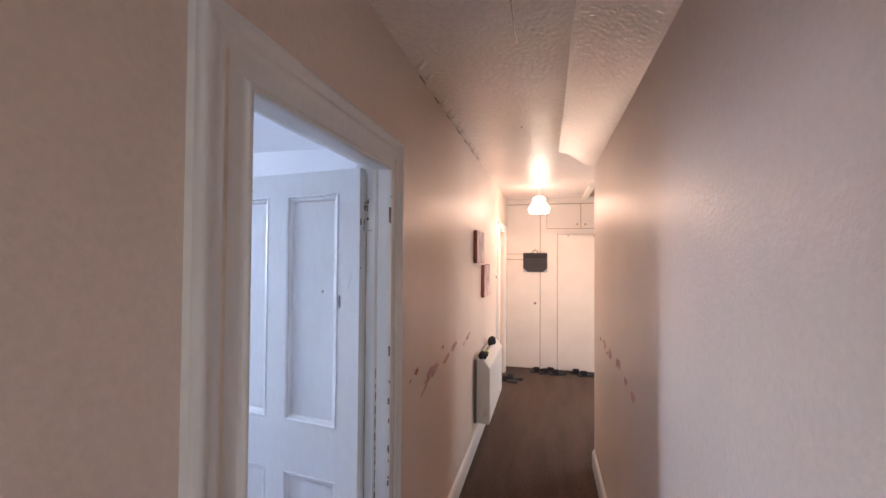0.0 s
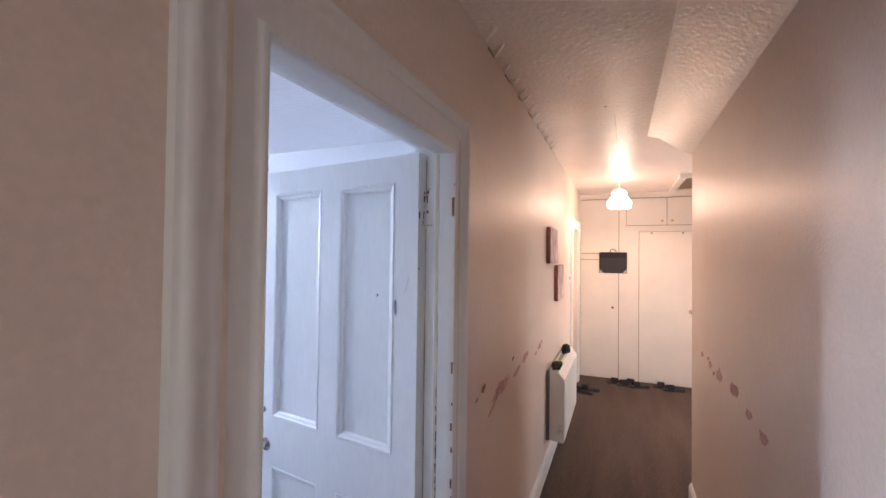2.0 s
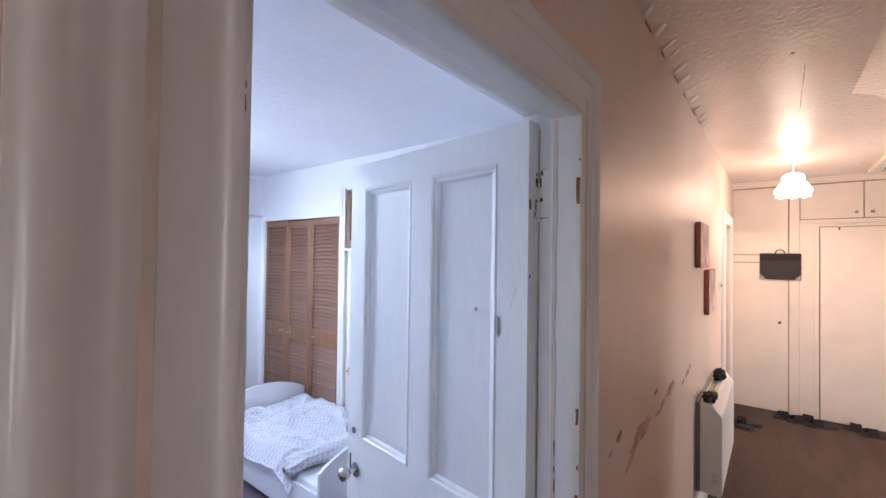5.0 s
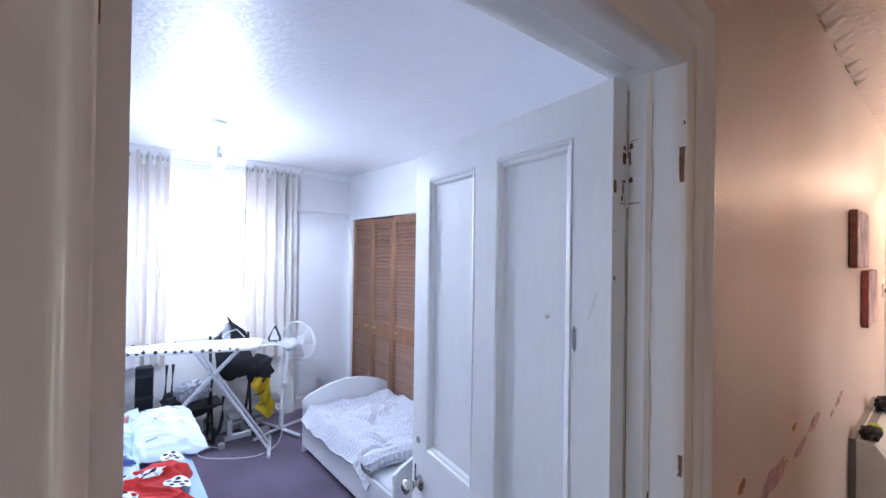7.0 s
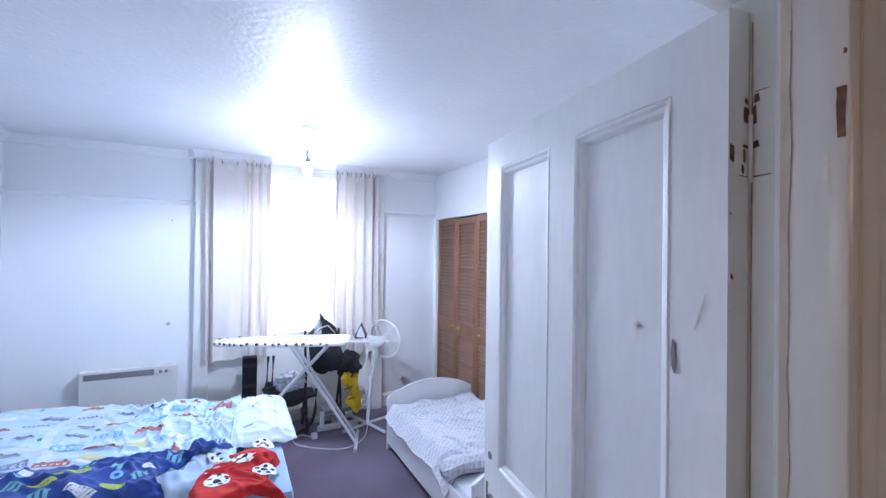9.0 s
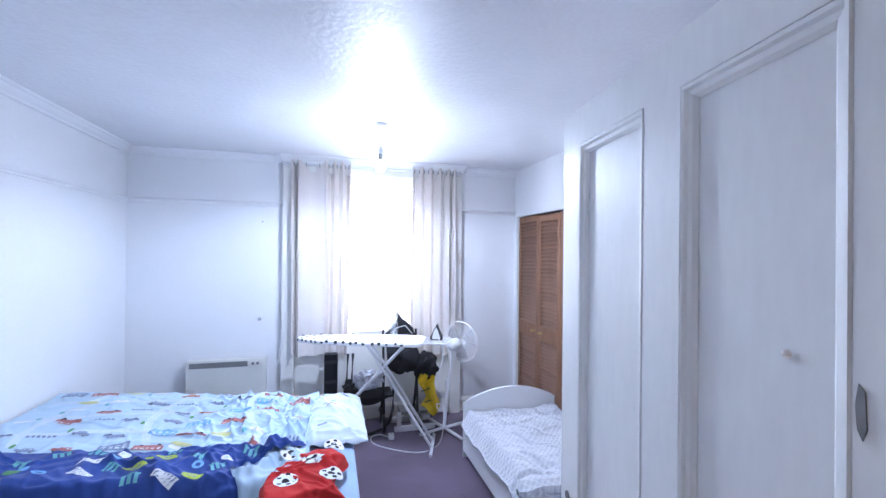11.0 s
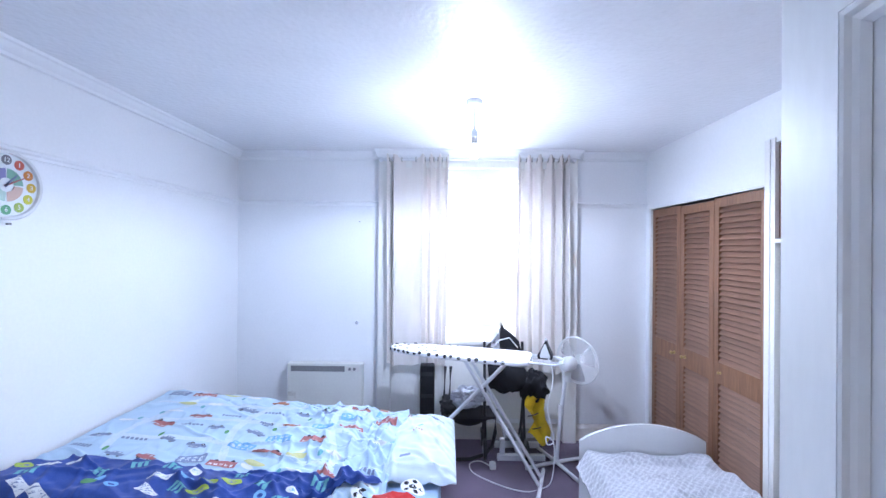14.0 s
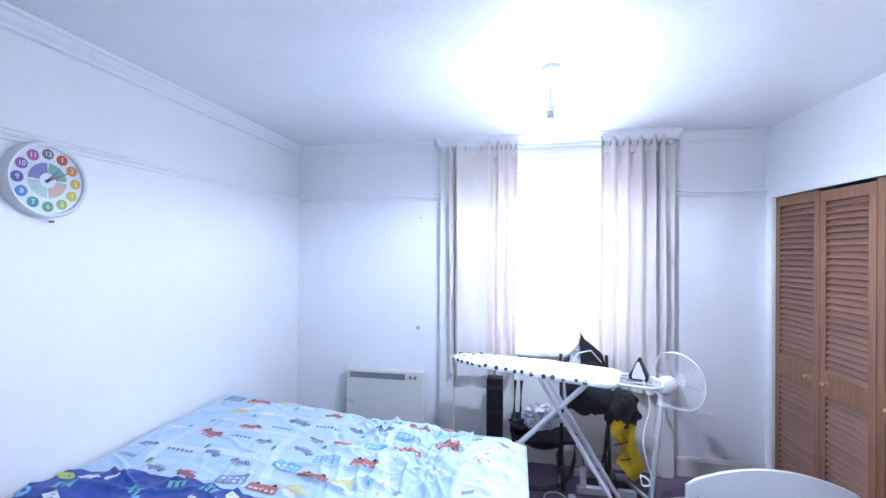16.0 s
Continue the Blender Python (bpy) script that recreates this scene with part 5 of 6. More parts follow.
for k in range(9):
    x, y = rg.uniform(-3.70, -3.2), rg.uniform(0.97, 1.20)
    if k % 3 == 0:
        pp.building((x, y), 1.57, 0.07, "grey")
    elif k % 3 == 1:
        for q in range(4):
            pp.rect("orange", (x, y), 1.57, -0.03 + 0.015 * q, -0.022 + 0.015 * q, -0.01, 0.01)
    else:
        pp.disc("teal", (x, y), 0, 0, 0, 0.012, 0.016)
pp.done(pil)

# ---- toddler bed ----
m = mat("lattice_print_cotton", (0.46, 0.47, 0.52), 0.88, bump=0.3, bump_scale=30)
n, l = m.node_tree.nodes, m.node_tree.links
tcn = n.new("ShaderNodeTexCoord")
prev = n["Principled BSDF"].inputs["Base Color"].links[0].from_socket
fac = None
for off in ((0, 0, 0), (0.5, 0.5, 0)):
    sc, fr, sb, le, cp = (n.new("ShaderNodeVectorMath") for _ in range(4)), None, None, None, None
    mul, fra, sub, ln = sc
    mul.operation, fra.operation, sub.operation, ln.operation = "MULTIPLY_ADD", "FRACTION", "SUBTRACT", "LENGTH"
    mul.inputs[1].default_value, mul.inputs[2].default_value = (25, 25, 0), (10 + off[0], 10 + off[1], 0.5)
    sub.inputs[1].default_value = (0.5, 0.5, 0.5)
    l.new(tcn.outputs["Object"], mul.inputs[0])
    l.new(mul.outputs[0], fra.inputs[0])
    l.new(fra.outputs[0], sub.inputs[0])
    l.new(sub.outputs[0], ln.inputs[0])
    cmp_ = n.new("ShaderNodeMath")
    cmp_.operation = "COMPARE"
    cmp_.inputs[1].default_value, cmp_.inputs[2].default_value = 0.44, 0.030
    l.new(ln.outputs["Value"], cmp_.inputs[0])
    if fac is None:
        fac = cmp_.outputs[0]
    else:
        mxm = n.new("ShaderNodeMath")
        mxm.operation = "MAXIMUM"
        l.new(fac, mxm.inputs[0])
        l.new(cmp_.outputs[0], mxm.inputs[1])
        fac = mxm.outputs[0]
mix = n.new("ShaderNodeMix")
mix.data_type = "RGBA"
mix.inputs["B"].default_value = (0.68, 0.69, 0.73, 1)
l.new(fac, mix.inputs[0])
l.new(prev, mix.inputs["A"])
l.new(mix.outputs["Result"], n["Principled BSDF"].inputs["Base Color"])
M_LATTICE = m

CBX0, CBX1, CBY0, CBY1 = -3.77, -2.40, 2.105, 2.925
cot = thing("toddler_bed", (-3.1, 2.49, FL), "white toddler bed with arched ends and low side boards", "bed")


def arched(x0, x1, y0, y1, z_s, z_p):
    bm = bmesh.new()
    out = [(y0, FL)] + [(y0 + (y1 - y0) * k / 18, z_s + (z_p - z_s) * math.sin(math.pi * k / 18) ** 0.8) for k in range(19)] + [(y1, FL)]
    a = [bm.verts.new((x0, y, z)) for y, z in out]
    b = [bm.verts.new((x1, y, z)) for y, z in out]
    bm.faces.new(a[::-1])
    bm.faces.new(b)
    for i in range(len(a)):
        j = (i + 1) % len(a)
        bm.faces.new((a[i], a[j], b[j], b[i]))
    bmesh.ops.bevel(bm, geom=[e for e in bm.edges if abs(e.verts[0].co.x - e.verts[1].co.x) < 1e-5], offset=0.006, segments=2, affect="EDGES")
    return bm


part("headboard", arched(CBX0 - 0.022, CBX0, CBY0, CBY1, 0.405, 0.515), M_WHITEBED, cot)
part("footboard", arched(CBX1, CBX1 + 0.022, CBY0, CBY1, 0.36, 0.47), M_WHITEBED, cot)
for y in (CBY0, CBY1 - 0.02):
    part("side_board", boxes((CBX0, CBX1, y, y + 0.02, 0.03, 0.235), bevel=0.005), M_WHITEBED, cot)
part("mattress", boxes((CBX0 + 0.01, CBX1 - 0.01, CBY0 + 0.024, CBY1 - 0.024, 0.14, 0.26), bevel=0.025), M_MATTRESS, cot)


COT_FOLDS = creases(61, 44, CBX0, -2.65, CBY0, CBY1, 0.018, 1.2)


def cotq(u, v):
    y = CBY0 - 0.035 + (CBY1 - CBY0 + 0.05) * u
    x = CBX0 + 0.02 + (1.10 + 0.06 * math.sin(4 * u) + 0.05 * noise.noise(Vector((u * 4, 3, 1)))) * v
    z = 0.325 + 0.03 * noise.noise(Vector((x * 4, y * 4, 2))) + 0.022 * (1 - 2 * abs(noise.noise(Vector((x * 6 + y * 3, y * 5, 7))))) + 0.02 * math.sin(math.pi * v)
    z += fold(COT_FOLDS, x, y) + 0.02 * noise.noise(Vector((x * 9, u * 3, 5))) * (1 - smooth(0.1, 0.3, u))
    z -= 0.11 * (1 - smooth(0, 0.10, u)) + 0.10 * smooth(0.92, 1, u) + 0.05 * smooth(0.93, 1, v)
    return Vector((x, y, z))


cd = thing("cot_duvet", (-3.2, 2.49, 0.28), "rumpled grey duvet with a white lattice print on the toddler bed", "duvet")
part("cover", sheet(cotq, 130, 160, 0.012), M_LATTICE, cd, smooth=True)



def roll(u, v):
    t = 2 * math.pi * v
    y = CBY0 - 0.03 + (CBY1 - CBY0 + 0.03) * u
    r = 0.052 * (1 + 0.35 * noise.noise(Vector((y * 6, 3 * math.cos(t), 3 * math.sin(t))))) * (1 if 0 < u < 1 else 0.3)
    return Vector((-2.70 + 0.05 * math.sin(3 * u) + 1.3 * r * math.cos(t), y, 0.325 + r * math.sin(t) - 0.03 * (1 - smooth(0, 0.15, u))))


part("rolled_end", sheet(roll, 40, 20), M_LATTICE, cd, "thick rolled end of the duvet", smooth=True)

# ---- ironing board ----
IA, IB, IZ = Vector((-4.30, 0.80, 0)), Vector((-3.97, 1.82, 0)), 0.893
iu = (IB - IA).normalized()
iv = Vector((-iu.y, iu.x, 0))
IL = (IB - IA).length
outline = [(0, 0), (0.01, 0.045), (0.05, 0.085), (0.18, 0.125), (0.40, 0.155), (0.70, 0.175), (IL - 0.06, 0.175), (IL - 0.01, 0.14), (IL, 0.09)]
ring = [(p, q) for p, q in outline] + [(p, -q) for p, q in reversed(outline[1:])]


def board_at(p, q, z):
    return IA + iu * p + iv * q + Vector((0, 0, z))


ib = thing("ironing_board", (-4.13, 1.35, FL), "white spotted ironing board on crossed white legs, standing open", "ironing board")
bm = bmesh.new()
lv = [[bm.verts.new(board_at(p * 1.0, q * s, z)) for p, q in ring] for s, z in ((0.92, IZ - 0.032), (1.0, IZ - 0.022), (1.0, IZ - 0.006), (0.96, IZ))]
for r0, r1 in zip(lv, lv[1:]):
    for i in range(len(ring)):
        j = (i + 1) % len(ring)
        bm.faces.new((r0[i], r0[j], r1[j], r1[i]))
bm.faces.new(lv[0][::-1])
bm.faces.new(lv[-1])
top = part("cover", bm, M_BOARD, ib, "white cover with black spots")
rg = random.Random(2)
for k in range(17):
    p = 0.03 + (IL - 0.12) * ((k + rg.uniform(-0.3, 0.3)) / 17) ** 1.2 if k else 0.02
    q = next(a[1] + (b[1] - a[1]) * (p - a[0]) / (b[0] - a[0]) for a, b in zip(outline, outline[1:]) if b[0] >= p)
    for s in (1, -1) if p < 0.5 else (-1,):
        o = (iv * s + Vector((0, 0, 0.7))).normalized()
        r0 = rg.uniform(0.010, 0.016)
        part("spot", lathe([(r0, 0.0), (r0, 0.003), (0, 0.0035)], board_at(p, s * q * 0.99, IZ - 0.008 + rg.uniform(-0.006, 0.004)), o, 10), M_BLACKP, ib)
for k in range(16):
    p = rg.uniform(0.03, 0.42)
    q = rg.uniform(-0.085, 0.085)
    if abs(q) < 0.05 + 0.18 * p:
        part("spot", lathe([(0.012, 0), (0.012, 0.002), (0, 0.0022)], board_at(p, q, IZ), (0, 0, 1), 10), M_BLACKP, ib)


FA, FB = Vector((-4.02, 1.91, FL + 0.015)), Vector((-4.30, 0.92, FL + 0.015))
for off in (-0.10, 0.10):
    o = iv * off * 0.6
    part("leg", tube([board_at(0.60, 0, IZ - 0.035) + o, FA + o], 0.013, 10), M_METALW, ib, smooth=True)
    part("leg", tube([board_at(0.92, 0, IZ - 0.035) + o * 0.6, FB + o * 0.6], 0.013, 10), M_METALW, ib, smooth=True)
for f in (FA, FB):
    part("foot_bar", tube([f - iv * 0.20, f + iv * 0.20], 0.014, 10), M_METALW, ib, smooth=True)
tray = [board_at(IL - 0.02, -0.11, IZ - 0.01), board_at(IL + 0.17, -0.11, IZ - 0.01), board_at(IL + 0.22, -0.06, IZ - 0.01), board_at(IL + 0.22, 0.06, IZ - 0.01), board_at(IL + 0.17, 0.11, IZ - 0.01), board_at(IL - 0.02, 0.11, IZ - 0.01)]
part("iron_rest", join(tube(tray, 0.008, 8), tube([board_at(IL - 0.02, -0.04, IZ - 0.01), board_at(IL + 0.22, -0.04, IZ - 0.01)], 0.004, 6), tube([board_at(IL - 0.02, 0.04, IZ - 0.01), board_at(IL + 0.22, 0.04, IZ - 0.01)], 0.004, 6)), M_METALW, ib, "wire iron rest")

# iron standing on its heel on the rest
ir = thing("steam_iron", board_at(IL + 0.10, 0, IZ), "white and black steam iron standing on its heel", "iron")
ic = board_at(IL + 0.10, 0, IZ + 0.002)


def ibox(prof, half, material, name, label=""):
    bm = bmesh.new()
    a = [bm.verts.new(ic + iu * p * 0.48 + Vector((0, 0, z * 0.85)) + iv * half) for p, z in prof]
    b = [bm.verts.new(ic + iu * p * 0.48 + Vector((0, 0, z * 0.85)) - iv * half) for p, z in prof]
    bm.faces.new(a)
    bm.faces.new(b[::-1])
    for i in range(len(a)):
        j = (i + 1) % len(a)
        bm.faces.new((a[i], b[i], b[j], a[j]))
    bmesh.ops.bevel(bm, geom=list(bm.edges), offset=0.004, segments=1, affect="EDGES")
    return part(name, bm, material, ir, label)


ibox([(-0.10, 0), (0.10, 0), (0.11, 0.03), (0.05, 0.085), (0.02, 0.15), (0.0, 0.155), (-0.04, 0.09), (-0.11, 0.03)], 0.035, M_BLACKP, "heel_and_sole", "black rear shell")
ibox([(-0.07, 0.012), (0.07, 0.012), (0.07, 0.035), (0.03, 0.08), (0.01, 0.125), (-0.01, 0.125), (-0.05, 0.075), (-0.07, 0.035)], 0.042, M_PLASTIC, "shell", "white plastic shell")
ibox([(-0.02, 0.10), (0.02, 0.10), (0.018, 0.165), (-0.012, 0.165)], 0.018, M_PLASTIC, "tip")
cord = [board_at(IL + 0.12, -0.03, IZ + 0.02), board_at(IL + 0.16, -0.10, IZ - 0.10), board_at(IL + 0.13, -0.14, 0.60), board_at(IL + 0.17, -0.13, 0.40), board_at(IL + 0.13, -0.15, 0.37), board_at(IL + 0.12, -0.13, 0.41), board_at(IL + 0.17, -0.12, 0.36), board_at(IL + 0.16, -0.16, 0.15), Vector((-3.96, 1.90, FL + 0.01)), Vector((-3.93, 1.78, FL + 0.006)), Vector((-4.0, 1.62, FL + 0.006)), Vector((-4.16, 1.44, FL + 0.006)), Vector((-4.30, 1.42, FL + 0.006)), Vector((-4.34, 1.50, FL + 0.006)), Vector((-4.27, 1.57, FL + 0.006))]
cp = []
for i in range(len(cord) - 1):
    p0, p1, p2, p3 = cord[max(i - 1, 0)], cord[i], cord[i + 1], cord[min(i + 2, len(cord) - 1)]
    for s in range(6):
        t = s / 6
        cp.append(0.5 * ((2 * p1) + (p2 - p0) * t + (2 * p0 - 5 * p1 + 4 * p2 - p3) * t * t + (3 * p1 - p0 - 3 * p2 + p3) * t ** 3))
cp.append(cord[-1])
part("flex", tube(cp, 0.0045, 6), M_PLASTIC, ir, "white mains flex trailing on the carpet", smooth=True)
part("plug", boxes((-4.275, -4.215, 1.565, 1.615, FL, FL + 0.045), bevel=0.010), M_PLASTIC, ir, "white mains plug")

# ---- pedestal fan ----
fan = thing("pedestal_fan", (-4.30, 2.09, FL), "white pedestal fan with clear blades on a cross base", "fan")
fa = Vector((-0.62, 0.78, 0.06)).normalized()
fm = Vector((-4.265, 2.175, 0.775))
part("motor_housing", lathe([(0.006, -0.085), (0.030, -0.082), (0.050, -0.06), (0.056, -0.02), (0.052, 0.03), (0.040, 0.05), (0, 0.052)], fm, fa, 24), M_PLASTIC, fan, smooth=True)
gc = fm + fa * 0.105
s1 = fa.cross(Vector((0, 0, 1))).normalized()
s2 = s1.cross(fa)
GR = 0.185
guard = part("guard_ring", tube([gc + GR * (math.cos(a) * s1 + math.sin(a) * s2) for a in (2 * math.pi * k / 40 for k in range(40))], 0.0065, 6, closed=True), M_PLASTIC, fan)
bm = bmesh.new()
for k in range(48):
    a = 2 * math.pi * k / 48
    d = math.cos(a) * s1 + math.sin(a) * s2
    for sgn in (-1, 1):
        tube([gc + d * 0.045 + fa * 0.045 * sgn, gc + d * 0.13 + fa * 0.042 * sgn, gc + d * GR], 0.0011, 3, bm=bm)
part("wire_guard", bm, M_PLASTIC, fan, "fine white wire guard")
for k in range(3):
    a0 = 2 * math.pi * k / 3 + 0.4

    def blade(u, v, a0=a0):
        r = 0.03 + 0.135 * u
        a = a0 + (v - 0.5) * (1.25 - 0.3 * u)
        return gc + r * (math.cos(a) * s1 + math.sin(a) * s2) + fa * 0.03 * (v - 0.5)
    part("blade", sheet(blade, 8, 6, 0.002), M_FANCLEAR, fan, "pale translucent blade", smooth=True)
part("front_hub", lathe([(0.04, -0.01), (0.04, 0.01), (0, 0.012)], gc + fa * 0.045, fa, 20), M_PLASTIC, fan)
part("pole", tube([(-4.30, 2.09, FL + 0.03), (-4.29, 2.12, 0.38), (-4.275, 2.16, 0.72)], [0.017, 0.016, 0.011], 12), M_METALW, fan, smooth=True)
part("collar", lathe([(0.020, 0), (0.024, 0.02), (0.024, 0.07), (0.016, 0.09), (0, 0.09)], (-4.29, 2.118, 0.36), n=16), M_PLASTIC, fan, smooth=True)
part("switch_box", boxes((-4.30, -4.25, 2.13, 2.19, 0.63, 0.715), bevel=0.010), M_PLASTIC, fan)
for a in (20, 110, 200, 290):
    d = Vector((math.cos(radians(a)), math.sin(radians(a)), 0))
    part("base_arm", tube([Vector((-4.30, 2.09, FL + 0.03)), Vector((-4.30, 2.09, FL + 0.022)) + d * 0.27], 0.014, 8), M_METALW, fan)

# ---- things under the window ----
def pushchair():
    p = thing("pushchair", (-4.45, 1.62, FL), "folded black pushchair leaning below the window", "pushchair")
    part("seat", sheet(lambda u, v: Vector((-4.50 + 0.10 * math.sin(math.pi * v) + 0.03 * math.sin(4 * u), 1.575 + 0.24 * u, 0.51 + 0.33 * v + 0.02 * math.sin(9 * u))), 12, 16, 0.03), M_BLACK, p, smooth=True)
    part("hood", patch([(-4.52, 1.54, 0.82), (-4.52, 1.84, 0.82), (-4.52, 1.82, 0.90), (-4.52, 1.77, 0.95), (-4.52, 1.705, 1.0), (-4.52, 1.675, 1.045), (-4.52, 1.66, 0.95), (-4.52, 1.60, 0.89)], (1, 0, 0), 0.06), M_BLACK, p, "raised black hood, folded to a point")
    part("hood_wire", tube([(-4.455, 1.60, 0.84), (-4.45, 1.66, 0.91), (-4.45, 1.74, 0.93), (-4.455, 1.81, 0.85)], 0.005, 6), M_METALW, p)
    for y in (1.545, 1.86):
        part("frame_tube", tube([(-4.40, y, 0.10), (-4.47, y, 0.45), (-4.54, y, 0.88)], 0.012, 8), M_BLACKP, p)
        part("frame_tube", tube([(-4.60, y, 0.08), (-4.48, y, 0.40), (-4.40, y, 0.60)], 0.012, 8), M_BLACKP, p)
    part("harness", tube([(-4.42, 1.60, 0.80), (-4.40, 1.585, 0.70), (-4.42, 1.62, 0.58)], 0.007, 6), M_METALW, p, "pale harness strap")
    part("basket", sheet(lambda u, v: Vector((-4.60 + 0.24 * v, 1.20 + 0.42 * u, 0.32 - 0.10 * math.sin(math.pi * u) * math.sin(math.pi * v))), 12, 8, 0.02), M_BLACK, p, smooth=True)
    for x in (-4.37, -4.60):
        for y in (1.54, 1.87):
            w = part("wheel", lathe([(0.03, -0.014), (0.075, -0.014), (0.082, 0), (0.075, 0.014), (0.03, 0.014)], (x, y, FL + 0.084), (0, 1, 0), 20), M_BLACKP, p, smooth=True)
            h = part("hub", lathe([(0.03, -0.018), (0.03, 0.018), (0, 0.018)], (x, y, FL + 0.084), (0, 1, 0), 12), M_GREYP, p)
            h.parent = w
    part("floor_loop", tube([(-4.40, 1.63, 0.36), (-4.40, 1.625, 0.18), (-4.39, 1.60, 0.07), (-4.37, 1.54, 0.015), (-4.35, 1.42, FL + 0.016), (-4.34, 1.28, FL + 0.016), (-4.34, 1.10, FL + 0.016)], 0.014, 8), M_BLACKP, p)
    for y in (1.21, 1.255):
        part("push_bar", tube([(-4.50, y, FL), (-4.50, y, 0.40), (-4.49, y + 0.01, 0.68)], 0.013, 8), M_BLACKP, p)


pushchair()
lump("backpack", (-4.42, 1.755, 0.62), 0.13, M_BLACK, "round black backpack hung below the window", "backpack", 5, (0.7, 0.95, 1.05), rough=0.18)
lump("black_coat", (-4.40, 1.93, 0.55), 0.125, M_BLACK, "black padded coat hanging beside the curtain", "coat", 9, (0.7, 0.85, 1.05), rough=0.35, freq=2.8)
ye = thing("yellow_jacket", (-4.40, 1.93, FL), "bright yellow jacket hanging below the coat", "jacket")


def drape(u, v):
    mid = 1.965 - 0.035 * math.sin(5.5 * v + 0.2) - 0.01 * v
    half = 0.045 + 0.030 * math.sin(4.2 * v + 0.5) ** 2 + 0.015 * v
    a = 1.5 * math.sin(3.5 * v)
    return Vector((-4.37 + 0.03 * math.sin(7 * u + 5 * v) + 0.03 * (u - 0.5) * math.sin(a), mid + (u - 0.5) * 2 * half * (0.75 + 0.25 * math.cos(a)), 0.48 - 0.34 * v + 0.03 * math.sin(6 * u + 1) * v - 0.03 * (u - 0.5)))


part("cloth", sheet(drape, 30, 34, 0.022), M_YELLOW, ye, smooth=True)
for z, y in ((0.34, 1.92), (0.24, 1.96)):
    part("seam_band", tube([(-4.325, y - 0.05, z), (-4.32, y, z + 0.012), (-4.325, y + 0.04, z + 0.03)], 0.005, 6), M_BLACKP, ye, "dark trim")
lump("carrier_bag", (-4.45, 1.40, 0.44), 0.115, M_GREYP, "crumpled silver-grey carrier bag of clothes", "bag", 12, (0.8, 1.15, 0.75), rough=0.30, freq=4.5)
lump("black_bin_bag", (-4.48, 1.27, 0.36), 0.09, M_BLACKP, "black plastic bag in the pushchair basket", "bag", 14, (0.8, 1.0, 0.9), rough=0.35)
cs = thing("guitar_case", (-4.5, 1.04, FL), "tall narrow black case standing under the window", "case")
part("shell", boxes((-4.58, -4.48, 1.01, 1.13, FL, 0.685), bevel=0.015), M_BLACK, cs)
for z in (0.2, 0.42, 0.6):
    part("strap", boxes((-4.581, -4.4785, 1.0085, 1.1315, z, z + 0.03), bevel=0.003), M_BLACKP, cs)
st = thing("step_machine", (-4.45, 1.72, FL), "small grey metal step exerciser on the carpet", "exerciser")
for x in (-4.40, -4.62):
    part("floor_bar", boxes((x, x + 0.04, 1.64, 2.02, FL, FL + 0.045), bevel=0.004), M_METALW, st)
part("centre_bar", boxes((-4.58, -4.40, 1.80, 1.85, FL + 0.01, FL + 0.05), bevel=0.004), M_METALW, st)
part("post", boxes((-4.40, -4.365, 1.66, 1.70, FL + 0.045, FL + 0.17), bevel=0.004), M_METALW, st)
for y in (1.70, 1.88):
    part("pedal", boxes((-4.60, -4.42, y, y + 0.12, FL + 0.13, FL + 0.16), bevel=0.008), M_GRILLE, st)
wb = thing("water_bottle", board_at(0.80, 0.10, IZ), "small clear plastic bottle on the ironing board", "bottle")
part("body", lathe([(0.03, 0), (0.033, 0.01), (0.033, 0.10), (0.026, 0.125), (0.012, 0.145), (0.012, 0.15), (0, 0.15)], board_at(0.80, 0.10, IZ + 0.002), n=18), glassy("clear_plastic", (0.86, 0.90, 0.95), 0.1, 0.75), wb, smooth=True)
part("cap", lathe([(0.014, 0), (0.014, 0.018), (0, 0.018)], board_at(0.80, 0.10, IZ + 0.151), n=14), M_PLASTIC, wb)

# ---- wall clock ----
CC = Vector((-2.765, LY, 1.898))
ck = thing("wall_clock", CC, "round white children's clock with coloured number discs", "clock")
part("rim", lathe([(0.150, 0), (0.150, 0.032), (0.143, 0.040), (0.134, 0.036), (0.132, 0.022), (0, 0.022)], CC, (0, 1, 0), 48), M_PLASTIC, ck, smooth=True)
part("face", lathe([(0.132, 0.0222), (0.132, 0.024), (0, 0.024)], CC, (0, 1, 0), 48), mat("clock_face", (0.74, 0.78, 0.80), 0.5, fine=0), ck)
COLS = [(0.55, 0.10, 0.06), (0.62, 0.22, 0.04), (0.60, 0.40, 0.05), (0.52, 0.50, 0.06), (0.32, 0.44, 0.10), (0.12, 0.34, 0.18), (0.05, 0.30, 0.28), (0.08, 0.24, 0.50), (0.10, 0.12, 0.34), (0.26, 0.12, 0.40), (0.45, 0.10, 0.32), (0.16, 0.16, 0.18)]


def on_clock(r, deg, d):
    a = radians(deg)
    return CC + Vector((-r * math.sin(a), d, r * math.cos(a)))


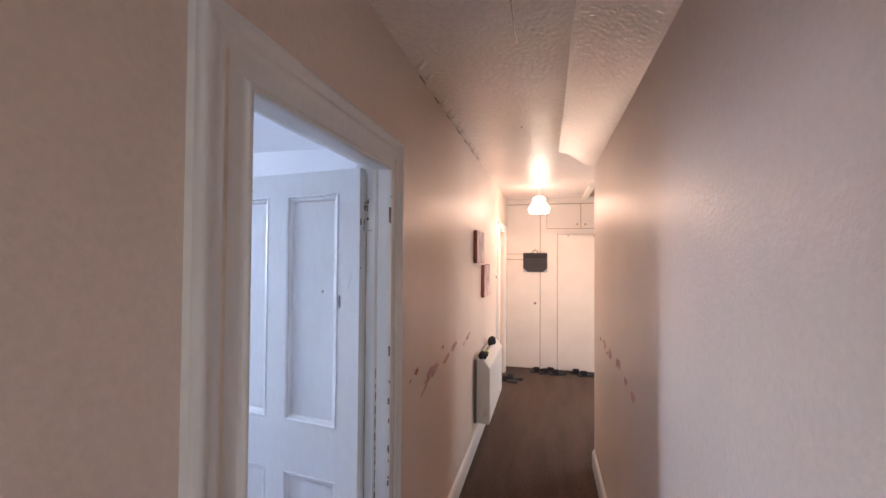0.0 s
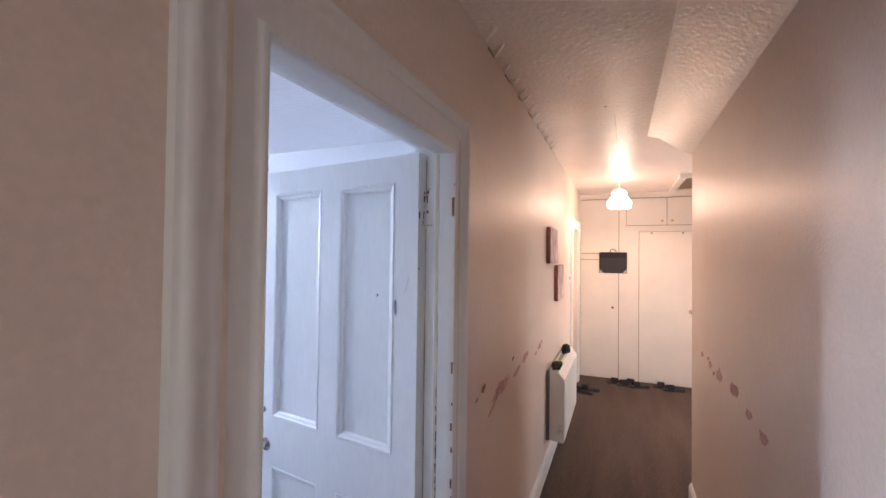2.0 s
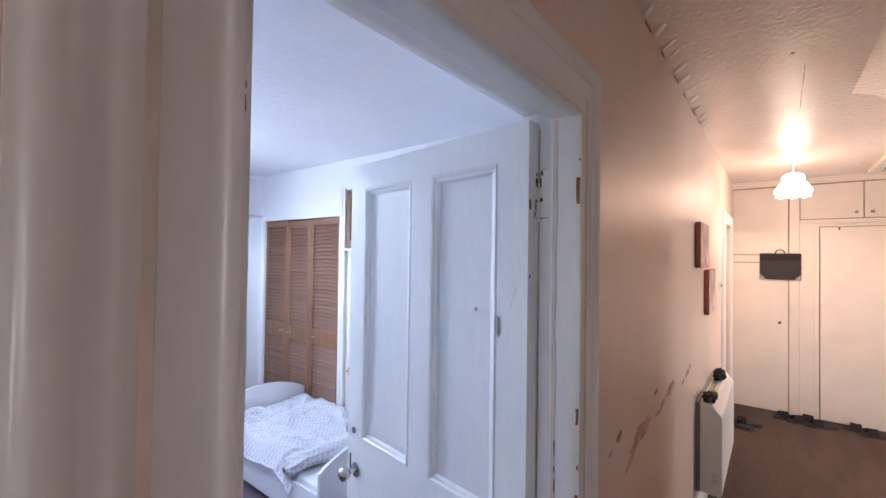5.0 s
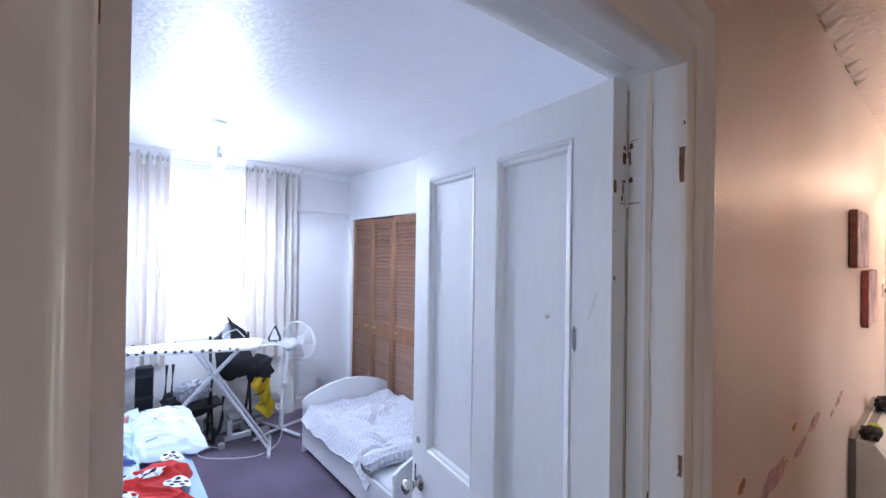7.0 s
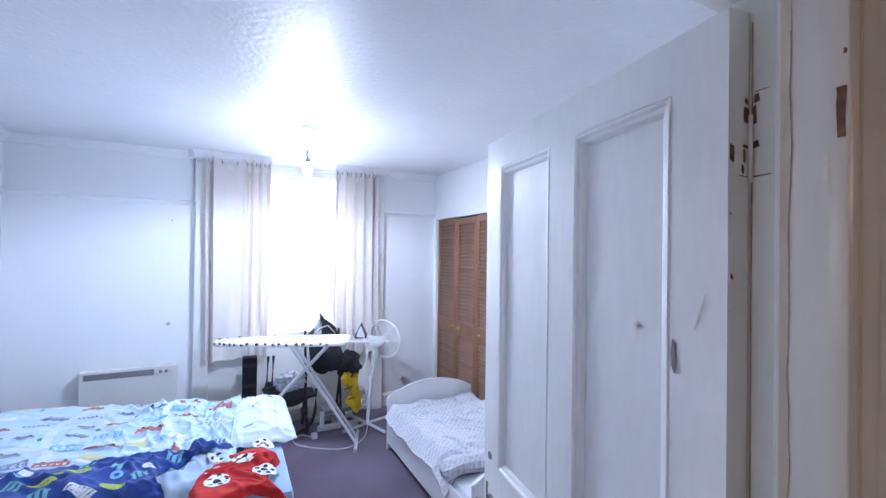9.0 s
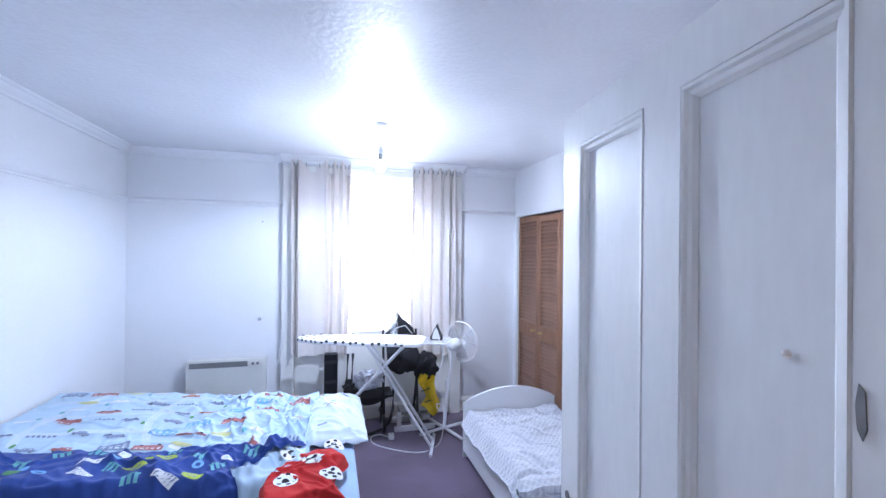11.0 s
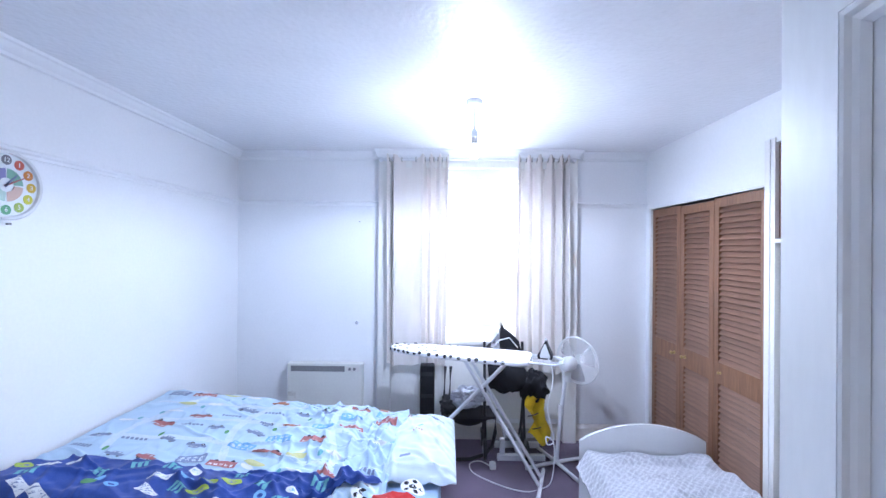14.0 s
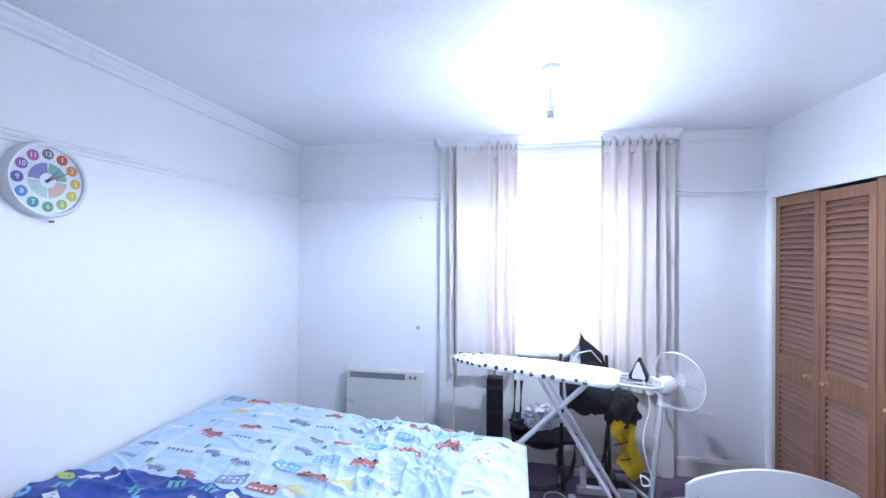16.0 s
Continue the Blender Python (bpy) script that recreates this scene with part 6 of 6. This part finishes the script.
for h in range(1, 13):
    p = on_clock(0.105, 30 * h, 0.0242)
    part("number_disc", lathe([(0.021, 0), (0.021, 0.001), (0, 0.0011)], p, (0, 1, 0), 20), mat("number_colour", COLS[h - 1], 0.6, fine=0), ck)
    cu = bpy.data.curves.new("numeral", "FONT")
    cu.body, cu.size, cu.align_x, cu.align_y, cu.extrude = str(h), 0.027, "CENTER", "CENTER", 0.0004
    tmp = bpy.data.objects.new("numeral", cu)
    me = bpy.data.meshes.new_from_object(tmp)
    bpy.data.objects.remove(tmp)
    me.transform(Matrix(((-1, 0, 0, 0), (0, 0, 1, 0), (0, 1, 0, 0), (0, 0, 0, 1))))
    me.materials.clear()
    me.materials.append(M_WHITEP)
    o = new("numeral", me)
    o.parent = ck
    o.location = p + Vector((0, 0.0018, 0)) - CC
for k, c in enumerate(((0.20, 0.42, 0.32), (0.60, 0.42, 0.35), (0.45, 0.60, 0.55), (0.22, 0.22, 0.45))):
    def wedge(u, v, k=k):
        return on_clock(0.030 + 0.040 * v, 90 * k + 3 + 84 * u, 0.0245)
    part("quarter_ring", sheet(wedge, 12, 1, 0.0008), mat("quarter_colour", c, 0.6, fine=0), ck)
for r, deg, w in ((0.060, 42, 0.006), (0.082, 62, 0.0045)):
    a = Vector((-math.sin(radians(deg)), 0, math.cos(radians(deg))))
    s = Vector((a.z, 0, -a.x))
    q = CC + Vector((0, 0.027, 0))
    part("clock_hand", patch([q - a * 0.012 - s * w, q - a * 0.012 + s * w, q + a * r + s * w * 0.4, q + a * (r + 0.008), q + a * r - s * w * 0.4], (0, 1, 0), 0.001), PRINT["red"] if r > 0.07 else PRINT["grey"], ck)

# nails and marks on the bedroom walls
for p, ax in (((WX, 0.445, 1.89), (1, 0, 0)), ((-2.79, LY, 1.735), (0, 1, 0))):
    solid("wall_hook", lathe([(0.004, 0), (0.003, 0.016), (0.006, 0.018), (0, 0.019)], p, ax, 8), M_GRILLE, "small grey nail in the bedroom wall", "nail", kind="")
solid("wall_socket_cap", lathe([(0.016, 0), (0.014, 0.006), (0, 0.007)], (WX, 0.425, 0.985), (1, 0, 0), 14), M_GREYP, "small round grey wall plug", "wall plug", kind="")

# ---- outside ----
m = glow("pale_overcast_distance", (0.93, 0.96, 1.0), 3.0)
solid("backdrop", boxes((-75.0, -74.0, -90, 95, -20, 60)), m, "bright overcast sky beyond the window", "sky")
solid("ground", boxes((-80, WX - 0.4, -90, 95, -4.2, -4.0)), mat("pale_paving", (0.35, 0.35, 0.34), 0.9), "pale paved ground outside", "ground")
